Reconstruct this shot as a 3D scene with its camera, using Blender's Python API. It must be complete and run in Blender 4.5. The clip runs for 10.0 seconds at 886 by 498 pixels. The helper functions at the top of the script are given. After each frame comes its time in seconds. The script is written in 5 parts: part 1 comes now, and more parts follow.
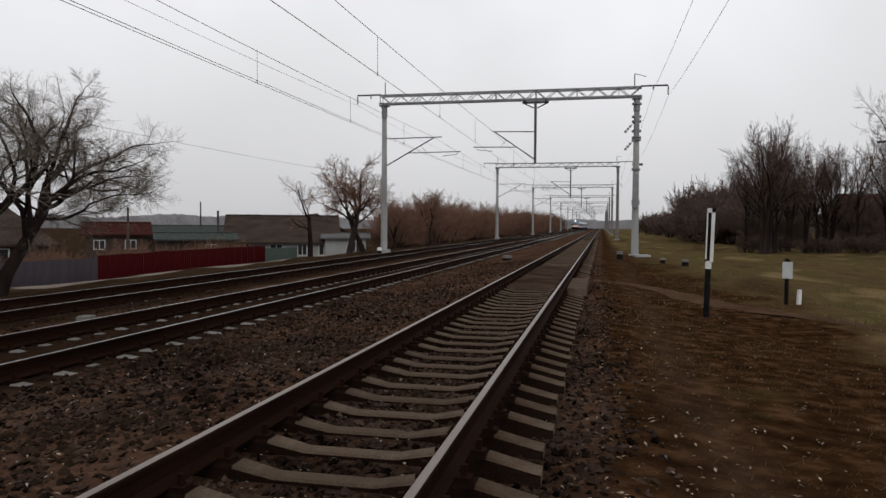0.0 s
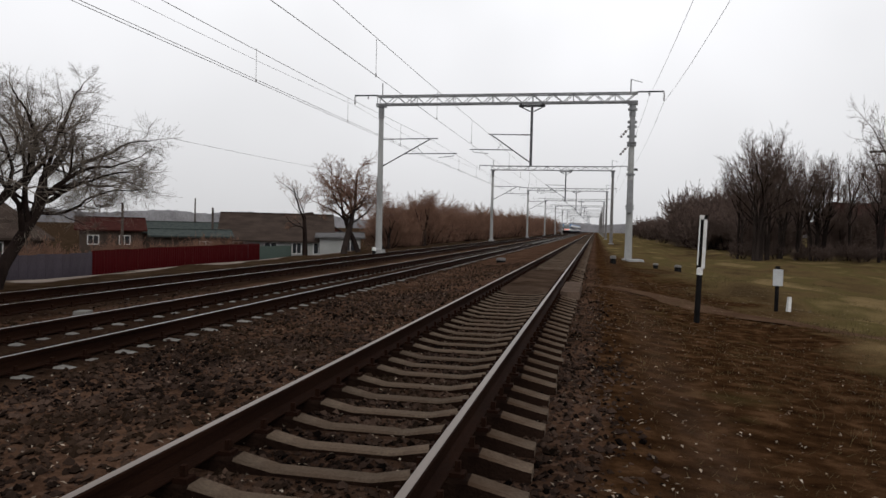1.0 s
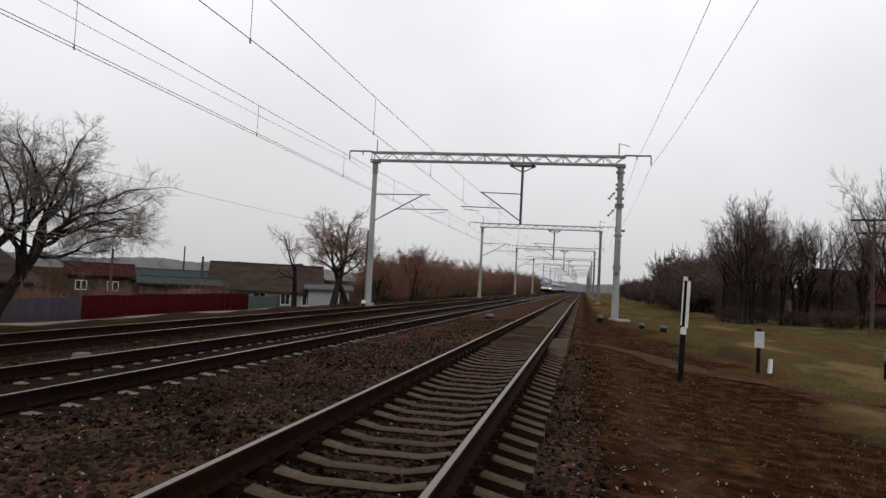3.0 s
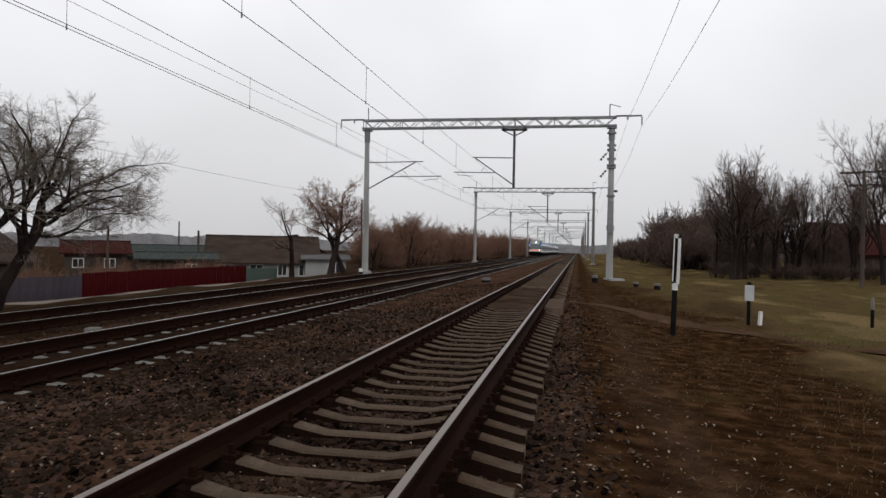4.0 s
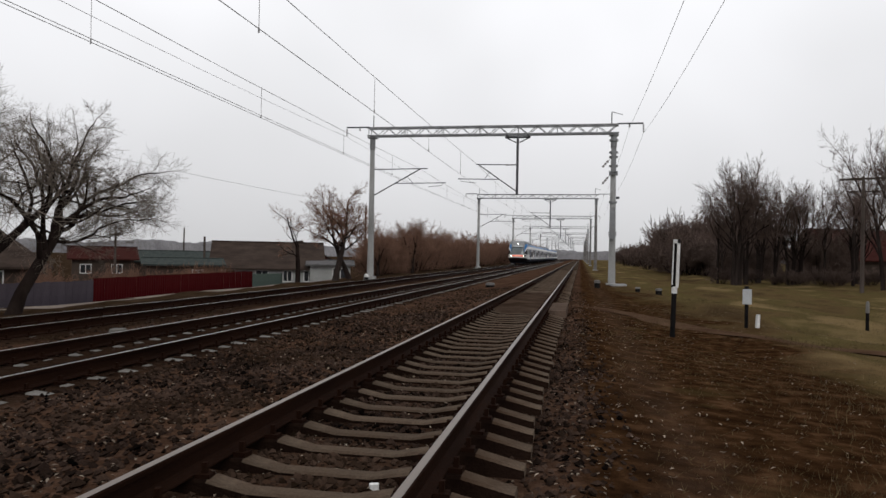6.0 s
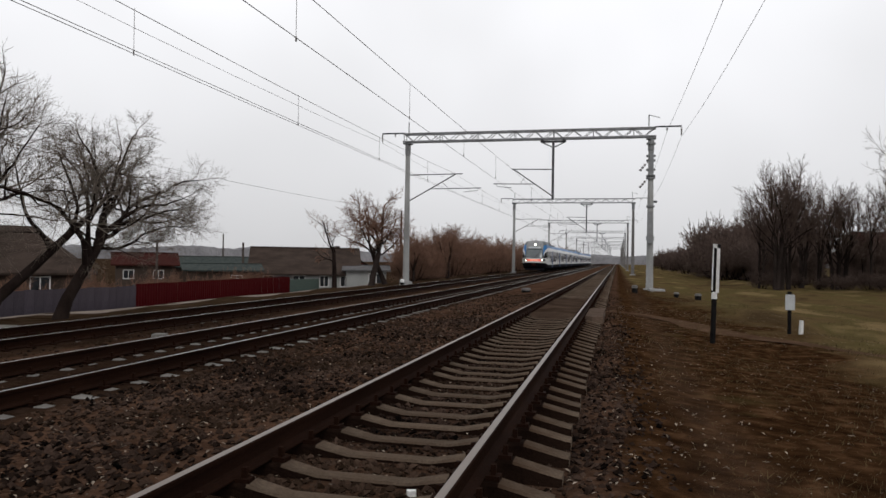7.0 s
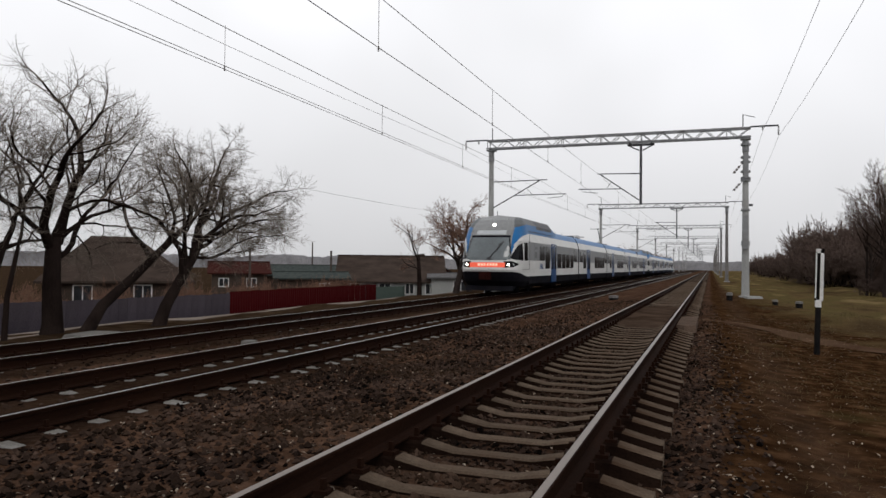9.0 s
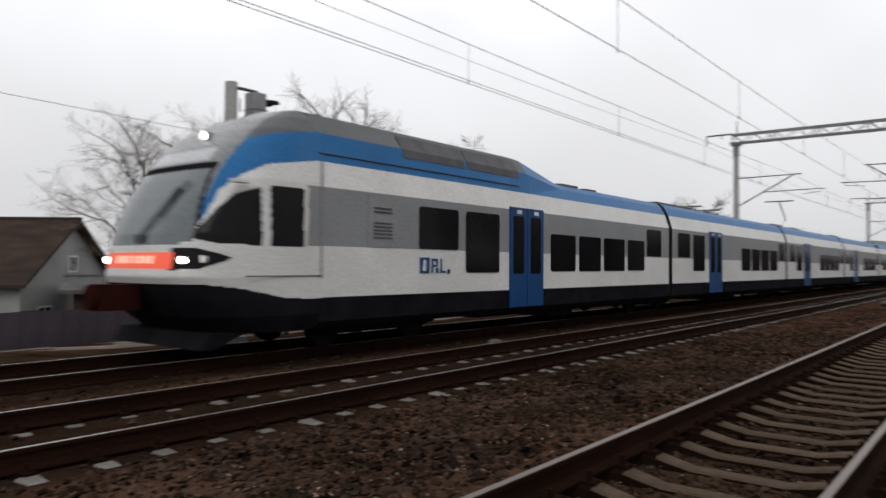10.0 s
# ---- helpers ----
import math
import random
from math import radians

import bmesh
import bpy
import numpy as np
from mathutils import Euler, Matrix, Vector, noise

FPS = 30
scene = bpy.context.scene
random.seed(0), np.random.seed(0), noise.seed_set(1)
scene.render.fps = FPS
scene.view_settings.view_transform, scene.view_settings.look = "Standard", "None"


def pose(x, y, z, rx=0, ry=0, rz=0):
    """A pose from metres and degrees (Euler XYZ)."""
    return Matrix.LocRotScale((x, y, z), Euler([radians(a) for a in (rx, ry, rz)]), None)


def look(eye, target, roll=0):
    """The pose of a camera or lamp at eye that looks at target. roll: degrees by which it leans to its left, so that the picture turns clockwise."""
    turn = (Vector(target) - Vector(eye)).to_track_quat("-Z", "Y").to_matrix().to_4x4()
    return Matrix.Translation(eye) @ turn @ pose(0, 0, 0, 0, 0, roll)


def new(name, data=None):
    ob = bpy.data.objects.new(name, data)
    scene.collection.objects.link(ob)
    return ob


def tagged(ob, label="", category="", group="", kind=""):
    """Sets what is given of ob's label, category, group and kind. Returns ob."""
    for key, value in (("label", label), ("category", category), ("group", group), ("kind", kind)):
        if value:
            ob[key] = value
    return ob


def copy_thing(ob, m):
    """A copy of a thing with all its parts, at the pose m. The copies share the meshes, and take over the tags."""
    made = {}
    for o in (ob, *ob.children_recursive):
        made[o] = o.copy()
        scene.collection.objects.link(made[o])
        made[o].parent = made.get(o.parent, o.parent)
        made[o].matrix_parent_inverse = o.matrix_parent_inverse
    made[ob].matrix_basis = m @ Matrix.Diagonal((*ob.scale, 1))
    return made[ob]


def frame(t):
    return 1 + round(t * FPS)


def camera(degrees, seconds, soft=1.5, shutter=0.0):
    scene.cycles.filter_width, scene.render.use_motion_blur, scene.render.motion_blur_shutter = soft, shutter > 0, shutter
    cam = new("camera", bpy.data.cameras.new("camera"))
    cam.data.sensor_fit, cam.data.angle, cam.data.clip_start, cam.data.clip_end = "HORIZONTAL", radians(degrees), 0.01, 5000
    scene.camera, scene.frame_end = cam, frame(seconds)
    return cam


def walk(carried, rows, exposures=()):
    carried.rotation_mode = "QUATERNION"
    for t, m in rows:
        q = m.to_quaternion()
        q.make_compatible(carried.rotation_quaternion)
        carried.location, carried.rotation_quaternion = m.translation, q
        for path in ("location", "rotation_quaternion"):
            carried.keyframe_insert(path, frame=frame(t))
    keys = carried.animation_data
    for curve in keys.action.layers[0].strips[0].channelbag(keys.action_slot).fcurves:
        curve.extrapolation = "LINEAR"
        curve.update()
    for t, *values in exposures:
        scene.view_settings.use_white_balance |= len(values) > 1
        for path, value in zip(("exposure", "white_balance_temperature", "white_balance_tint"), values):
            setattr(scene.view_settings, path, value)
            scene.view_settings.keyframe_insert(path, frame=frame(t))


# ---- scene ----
cam = camera(62.7, 10.0, soft=1.5, shutter=0.18)
PATH = [
    (0, (1.730, -3.811, 1.372), (1.304, -1.858, 1.307), 0.33),
    (0.5, (1.733, -3.892, 1.382), (1.315, -1.938, 1.310), 0.74),
    (1, (1.736, -3.969, 1.391), (1.326, -2.012, 1.329), 1.38),
    (1.5, (1.799, -3.971, 1.391), (1.396, -2.012, 1.408), 2.28),
    (2, (1.811, -4.060, 1.374), (1.419, -2.102, 1.481), 3.22),
    (2.5, (1.724, -4.302, 1.365), (1.338, -2.343, 1.488), 3.56),
    (4, (1.750, -4.874, 1.338), (1.385, -2.908, 1.337), 1.05),
    (4.5, (1.722, -5.240, 1.326), (1.372, -3.270, 1.324), 0.99),
    (5, (1.740, -5.437, 1.321), (1.401, -3.466, 1.323), 0.96),
    (5.5, (1.745, -5.525, 1.303), (1.399, -3.555, 1.312), 1.03),
    (7, (1.736, -5.541, 1.316), (1.269, -3.596, 1.344), 0.9),
    (7.5, (1.748, -5.535, 1.33), (1.224, -3.605, 1.362), 0.8),
    (8, (1.683, -5.463, 1.327), (1.107, -3.549, 1.365), 0.8),
    (8.5, (1.668, -5.412, 1.325), (1.037, -3.514, 1.367), 0.7),
    (9, (1.722, -5.36, 1.319), (1.032, -3.483, 1.364), 0.6),
    (9.5, (1.706, -5.37, 1.324), (0.918, -3.532, 1.367), 0.7),
    (9.7, (1.751, -5.554, 1.323), (0.838, -3.775, 1.376), -0.2),
    (9.9, (1.729, -5.692, 1.328), (0.609, -4.036, 1.377), -0.6),
    (10, (1.672, -5.737, 1.319), (0.435, -4.167, 1.366), 0.4),
]
walk(cam, [(t, look(eye, target, roll)) for t, eye, target, roll in PATH],
     exposures=[(0, -0.05), (0.5, -0.06), (1, 0.12), (1.5, 0.0), (2, 0.0), (2.5, 0.0), (7, 0.06), (10, 0.08)])

# ---- sky and light: an overcast winter day ----
SUN_EL, SUN_ROT = radians(38), radians(150)
world = bpy.data.worlds.new("overcast_sky")
scene.world = world
world.use_nodes = True
wn, wl = world.node_tree.nodes, world.node_tree.links
wn.clear()
sky = wn.new("ShaderNodeTexSky")
sky.sky_type, sky.sun_disc, sky.sun_elevation, sky.sun_rotation = "NISHITA", False, SUN_EL, SUN_ROT
sky.air_density, sky.dust_density = 1.0, 4.0
wh = wn.new("ShaderNodeHueSaturation")
wh.inputs["Saturation"].default_value = 0.12
wl.new(sky.outputs[0], wh.inputs["Color"])
# cloud deck: nearly even, a little brighter overhead
wt = wn.new("ShaderNodeTexCoord")
ws = wn.new("ShaderNodeSeparateXYZ")
wl.new(wt.outputs["Generated"], ws.inputs[0])
wr = wn.new("ShaderNodeValToRGB")
wr.color_ramp.elements[0].position, wr.color_ramp.elements[0].color = 0.0, (6.6, 6.6, 6.75, 1)
wr.color_ramp.elements[1].position, wr.color_ramp.elements[1].color = 0.36, (10.8, 10.85, 11.2, 1)
wl.new(ws.outputs["Z"], wr.inputs[0])
wno = wn.new("ShaderNodeTexNoise")
wno.inputs["Scale"].default_value, wno.inputs["Detail"].default_value = 2.2, 3
wl.new(wt.outputs["Generated"], wno.inputs["Vector"])
wm0 = wn.new("ShaderNodeMix")
wm0.data_type, wm0.blend_type = "RGBA", "SOFT_LIGHT"
wm0.inputs["Factor"].default_value = 0.03
wl.new(wr.outputs[0], wm0.inputs["A"])
wl.new(wno.outputs[0], wm0.inputs["B"])
wm = wn.new("ShaderNodeMix")
wm.data_type = "RGBA"
wm.inputs["Factor"].default_value = 0.93
wl.new(wh.outputs[0], wm.inputs["A"])
wl.new(wm0.outputs["Result"], wm.inputs["B"])
wb = wn.new("ShaderNodeBackground")
wb.inputs["Strength"].default_value = 0.094
wl.new(wm.outputs["Result"], wb.inputs["Color"])
wo = wn.new("ShaderNodeOutputWorld")
wl.new(wb.outputs[0], wo.inputs[0])

sun = new("sun", bpy.data.lights.new("sun", "SUN"))
sun.data.energy, sun.data.angle, sun.data.color = 0.5, radians(25), (1.0, 0.97, 0.93)
sun.matrix_world = look((0, 0, 60), Vector((0, 0, 60)) - Vector((math.sin(SUN_ROT) * math.cos(SUN_EL), math.cos(SUN_ROT) * math.cos(SUN_EL), math.sin(SUN_EL))))


# ---- materials ----
def surface(name, c1, c2, scale=4.0, rough=0.8, metal=0.0, bump=0.2, fine=60.0, spec=0.4, rand=0.0, dirt=None, dirt_amt=0.35, stretch=(1, 1, 1), island=False):
    """Two-scale procedural surface: c1/c2 broad variation, fine grain and relief, optional dirt, per-piece variation."""
    m = bpy.data.materials.new(name)
    m.use_nodes = True
    n, l = m.node_tree.nodes, m.node_tree.links
    b = n["Principled BSDF"]
    b.inputs["Metallic"].default_value = metal
    b.inputs["Specular IOR Level"].default_value = spec if rough < 0.7 else min(spec, 0.012)
    tc = n.new("ShaderNodeTexCoord")
    mp = n.new("ShaderNodeMapping")
    mp.inputs["Scale"].default_value = stretch
    l.new(tc.outputs["Object"], mp.inputs["Vector"])
    n1 = n.new("ShaderNodeTexNoise")
    n1.inputs["Scale"].default_value, n1.inputs["Detail"].default_value = scale, 5
    l.new(mp.outputs[0], n1.inputs["Vector"])
    n2 = n.new("ShaderNodeTexNoise")
    n2.inputs["Scale"].default_value, n2.inputs["Detail"].default_value = fine, 3
    l.new(mp.outputs[0], n2.inputs["Vector"])
    r = n.new("ShaderNodeValToRGB")
    r.color_ramp.elements[0].position, r.color_ramp.elements[0].color = 0.32, (*c1, 1)
    r.color_ramp.elements[1].position, r.color_ramp.elements[1].color = 0.68, (*c2, 1)
    l.new(n1.outputs[0], r.inputs[0])
    g = n.new("ShaderNodeMapRange")
    g.inputs["From Min"].default_value, g.inputs["From Max"].default_value = 0.3, 0.7
    g.inputs["To Min"].default_value, g.inputs["To Max"].default_value = 0.8, 1.2
    l.new(n2.outputs[0], g.inputs["Value"])
    mul = n.new("ShaderNodeVectorMath")
    mul.operation = "SCALE"
    l.new(r.outputs[0], mul.inputs[0])
    l.new(g.outputs[0], mul.inputs["Scale"])
    col = mul.outputs[0]
    if rand or island:
        src = n.new("ShaderNodeNewGeometry").outputs["Random Per Island"] if island else n.new("ShaderNodeObjectInfo").outputs["Random"]
        k = n.new("ShaderNodeMapRange")
        k.inputs["To Min"].default_value, k.inputs["To Max"].default_value = 1 - (rand or 0.3), 1 + (rand or 0.3)
        l.new(src, k.inputs["Value"])
        mul2 = n.new("ShaderNodeVectorMath")
        mul2.operation = "SCALE"
        l.new(col, mul2.inputs[0])
        l.new(k.outputs[0], mul2.inputs["Scale"])
        col = mul2.outputs[0]
    if dirt:
        n3 = n.new("ShaderNodeTexNoise")
        n3.inputs["Scale"].default_value, n3.inputs["Detail"].default_value = scale * 0.6, 6
        l.new(tc.outputs["Object"], n3.inputs["Vector"])
        k3 = n.new("ShaderNodeMapRange")
        k3.inputs["From Min"].default_value, k3.inputs["From Max"].default_value = 0.45, 0.75
        k3.inputs["To Max"].default_value = dirt_amt
        l.new(n3.outputs[0], k3.inputs["Value"])
        mx = n.new("ShaderNodeMix")
        mx.data_type = "RGBA"
        mx.inputs["B"].default_value = (*dirt, 1)
        l.new(k3.outputs[0], mx.inputs["Factor"])
        l.new(col, mx.inputs["A"])
        col = mx.outputs["Result"]
    l.new(col, b.inputs["Base Color"])
    rr = n.new("ShaderNodeMapRange")
    rr.inputs["To Min"].default_value, rr.inputs["To Max"].default_value = max(0.02, rough - 0.12), min(1, rough + 0.1)
    l.new(n2.outputs[0], rr.inputs["Value"])
    l.new(rr.outputs[0], b.inputs["Roughness"])
    if bump:
        bp = n.new("ShaderNodeBump")
        bp.inputs["Strength"].default_value, bp.inputs["Distance"].default_value = bump, 0.02
        l.new(n2.outputs[0], bp.inputs["Height"])
        l.new(bp.outputs[0], b.inputs["Normal"])
    return m


def glow(name, color, strength):
    m = bpy.data.materials.new(name)
    m.use_nodes = True
    b = m.node_tree.nodes["Principled BSDF"]
    b.inputs["Base Color"].default_value = (*color, 1)
    b.inputs["Emission Color"].default_value = (*color, 1)
    b.inputs["Emission Strength"].default_value = strength
    return m


# dark concrete that paints in shade on the sleepers, together with rust
SHADE_STAIN = surface("shaded_rusty_concrete", (0.0063, 0.0034, 0.0024), (0.0135, 0.0075, 0.0052), 5, 0.95, 0, 0.5, 45)
RAIL_RUST = surface("rusty_rail_steel", (0.0089, 0.0042, 0.0028), (0.0164, 0.0074, 0.0046), 3, 0.75, 0.0, 0.3, 80, stretch=(1, 0.25, 1))
RAIL_TOP = surface("worn_rail_head", (0.105, 0.080, 0.064), (0.175, 0.140, 0.117), 1.5, 0.42, 0.55, 0.05, 40, stretch=(6, 0.15, 1))
RAIL_SHINE = surface("polished_rail_head", (0.27, 0.26, 0.25), (0.40, 0.39, 0.375), 1.5, 0.3, 0.75, 0.03, 40, stretch=(6, 0.15, 1))
CONC_OLD = surface("grimy_concrete_sleeper", (0.0480, 0.0350, 0.0250), (0.1020, 0.0760, 0.0560), 2.5, 0.9, 0, 0.5, 45, rand=0.22, dirt=(0.0330, 0.0180, 0.0105), dirt_amt=0.85)
CONC_MID = surface("pale_concrete_sleeper", (0.105, 0.099, 0.093), (0.170, 0.163, 0.152), 3, 0.9, 0, 0.4, 45, rand=0.2, dirt=(0.10, 0.085, 0.07), dirt_amt=0.6)
STONE = surface("ballast_stone", (0.0062, 0.0038, 0.0029), (0.0400, 0.0255, 0.0190), 0.9, 0.95, 0, 0.4, 90, island=True, rand=0.98, dirt=(0.040, 0.024, 0.014), dirt_amt=0.55)
CONCRETE = surface("weathered_concrete", (0.1989, 0.1989, 0.1923), (0.2785, 0.2785, 0.2718), 1.2, 0.9, 0, 0.25, 40, dirt=(0.16, 0.15, 0.14), dirt_amt=0.5, stretch=(1, 1, 0.3))
CONC_DARK = surface("dark_concrete", (0.09, 0.085, 0.08), (0.15, 0.14, 0.135), 1.2, 0.9, 0, 0.25, 40)
STEEL = surface("galvanised_steel", (0.17, 0.175, 0.18), (0.25, 0.255, 0.26), 2, 0.55, 0.5, 0.1, 50, dirt=(0.09, 0.07, 0.06), dirt_amt=0.4)
STEEL_DARK = surface("dull_dark_steel", (0.045, 0.045, 0.05), (0.085, 0.085, 0.09), 2, 0.6, 0.4, 0.1, 50)
WIRE = surface("weathered_copper_wire", (0.13, 0.12, 0.12), (0.19, 0.18, 0.175), 1, 0.5, 0.5, 0, 30)
INSUL = surface("glazed_insulator", (0.10, 0.085, 0.08), (0.17, 0.15, 0.14), 5, 0.25, 0, 0, 40)
BARK = surface("dark_bark", (0.0090, 0.0060, 0.0052), (0.0200, 0.0140, 0.0118), 3, 0.95, 0, 0.6, 30, stretch=(1, 1, 0.3))
BARK_GREY = surface("grey_brown_bark", (0.0150, 0.0110, 0.0096), (0.0290, 0.0220, 0.0190), 3, 0.95, 0, 0.4, 30, stretch=(1, 1, 0.3))
TWIG = surface("twig_bark", (0.115, 0.094, 0.078), (0.185, 0.155, 0.128), 1.5, 0.95, 0, 0, 30)
TWIG_RED = surface("reddish_twig_bark", (0.125, 0.070, 0.050), (0.200, 0.118, 0.082), 1.5, 0.95, 0, 0, 30)
TWIG_DARK = surface("dark_twig_bark", (0.0700, 0.0490, 0.0420), (0.1220, 0.0880, 0.0730), 1.5, 0.95, 0, 0, 30)


def ground_material():
    m = bpy.data.materials.new("ballast_and_grass")
    m.use_nodes = True
    n, l = m.node_tree.nodes, m.node_tree.links
    b = n["Principled BSDF"]
    b.inputs["Specular IOR Level"].default_value = 0.0
    b.inputs["Roughness"].default_value = 0.97
    tc = n.new("ShaderNodeTexCoord")
    sep = n.new("ShaderNodeSeparateXYZ")
    l.new(tc.outputs["Object"], sep.inputs[0])

    def noise_(s, d=4, vec=None):
        k = n.new("ShaderNodeTexNoise")
        k.inputs["Scale"].default_value, k.inputs["Detail"].default_value = s, d
        l.new(vec or tc.outputs["Object"], k.inputs["Vector"])
        return k.outputs[0]

    def ramp(src, stops):
        k = n.new("ShaderNodeValToRGB")
        el = k.color_ramp.elements
        while len(el) < len(stops):
            el.new(0.5)
        for e, (p, c) in zip(el, stops):
            e.position, e.color = p, (*c, 1)
        l.new(src, k.inputs[0])
        return k.outputs[0]

    def mix(f, a, c):
        k = n.new("ShaderNodeMix")
        k.data_type = "RGBA"
        l.new(f, k.inputs["Factor"])
        l.new(a, k.inputs["A"])
        l.new(c, k.inputs["B"])
        return k.outputs["Result"]

    def math_(op, a, c, d=None):
        k = n.new("ShaderNodeMath")
        k.operation = op
        for i, v in enumerate((a, c, d)):
            if v is None:
                continue
            if isinstance(v, (int, float)):
                k.inputs[i].default_value = v
            else:
                l.new(v, k.inputs[i])
        return k.outputs[0]

    def band(x0, x1, soft, wob, slant=0.0):
        """1 between x0 and x1, with a ragged edge."""
        sx = math_("MULTIPLY_ADD", sep.outputs["Y"], slant, sep.outputs["X"])
        xx = math_("ADD", sx, math_("MULTIPLY", math_("SUBTRACT", noise_(0.55, 5), 0.5), wob))
        a = n.new("ShaderNodeMapRange")
        a.interpolation_type = "SMOOTHSTEP"
        a.inputs["From Min"].default_value, a.inputs["From Max"].default_value = x0 - soft, x0 + soft
        l.new(xx, a.inputs["Value"])
        c = n.new("ShaderNodeMapRange")
        c.interpolation_type = "SMOOTHSTEP"
        c.inputs["From Min"].default_value, c.inputs["From Max"].default_value = x1 + soft, x1 - soft
        l.new(xx, c.inputs["Value"])
        return math_("MULTIPLY", a.outputs[0], c.outputs[0])

    vo = n.new("ShaderNodeTexVoronoi")
    vo.inputs["Scale"].default_value = 16
    l.new(tc.outputs["Object"], vo.inputs["Vector"])
    vs = n.new("ShaderNodeSeparateColor")
    l.new(vo.outputs["Color"], vs.inputs[0])
    ballast = ramp(vs.outputs[0], [(0.0, (0.0080, 0.0042, 0.0028)), (0.6, (0.0310, 0.0172, 0.0118)), (1.0, (0.0800, 0.0500, 0.0365))])
    brownish = ramp(noise_(0.8, 6), [(0.3, (0.0350, 0.0180, 0.0105)), (0.7, (0.1080, 0.0610, 0.0385))])
    ballast = mix(math_("MULTIPLY", noise_(0.35, 3), 1.1), ballast, brownish)
    dirt = ramp(noise_(3.5, 6), [(0.3, (0.0120, 0.0056, 0.0027)), (0.52, (0.0310, 0.0150, 0.0070)), (0.72, (0.0720, 0.0380, 0.0190))])
    gm = n.new("ShaderNodeMapping")
    gm.inputs["Scale"].default_value = (1.0, 0.45, 1.0)
    l.new(tc.outputs["Object"], gm.inputs["Vector"])
    grass = ramp(noise_(0.34, 7, gm.outputs[0]), [(0.32, (0.0300, 0.0190, 0.0090)), (0.44, (0.0850, 0.0580, 0.0250)), (0.54, (0.0640, 0.0530, 0.0180)), (0.66, (0.1700, 0.1200, 0.0570))])
    blades = ramp(noise_(28, 3), [(0.3, (0.0281, 0.0184, 0.0104)), (0.7, (0.1242, 0.0865, 0.0480))])
    grass = mix(math_("MULTIPLY", noise_(5, 3), 0.6), grass, blades)
    rank = ramp(noise_(1.3, 6), [(0.3, (0.0150, 0.0085, 0.0052)), (0.7, (0.0480, 0.0310, 0.0190))])
    grass = mix(band(-2500, -11.0, 1.0, 2.0), grass, rank)
    dirty = mix(band(-11.9, 2.7, 0.35, 1.3), grass, dirt)
    # trampled earth beside the track, thinning out into the grass
    worn = math_("MULTIPLY", band(1.6, 7.4, 1.6, 4.0, 0.085), math_("MULTIPLY_ADD", noise_(0.7, 5), 2.6, -0.1))
    wk = n.new("ShaderNodeClamp")
    l.new(worn, wk.inputs[0])
    dirty = mix(wk.outputs[0], dirty, dirt)
    path = ramp(noise_(6, 5), [(0.3, (0.0330, 0.0190, 0.0120)), (0.7, (0.0780, 0.0500, 0.0350))])
    dirty = mix(math_("MULTIPLY", band(2.45, 2.95, 0.4, 1.0), 0.35), dirty, path)
    col = mix(band(-11.7, 1.75, 0.2, 0.6), dirty, ballast)
    # track beds darkened for shade by rails and sleepers, with brake dust and oil
    shade_dust = ramp(noise_(2.2, 4), [(0.3, (0.0035, 0.0026, 0.0022)), (0.7, (0.0110, 0.0074, 0.0056))])
    for x0, x1 in ((-6.75, -3.95), (-11.1, -7.8), (-0.95, 1.45)):
        col = mix(math_("MULTIPLY", band(x0, x1, 0.25, 0.35), 0.7 if x0 < -2 else 0.4), col, shade_dust)
    l.new(col, b.inputs["Base Color"])
    bp = n.new("ShaderNodeBump")
    bp.inputs["Strength"].default_value, bp.inputs["Distance"].default_value = 0.9, 0.05
    hh = math_("ADD", math_("MULTIPLY", vo.outputs["Distance"], -0.6), noise_(24, 4))
    l.new(hh, bp.inputs["Height"])
    l.new(bp.outputs[0], b.inputs["Normal"])
    return m


GROUND = ground_material()


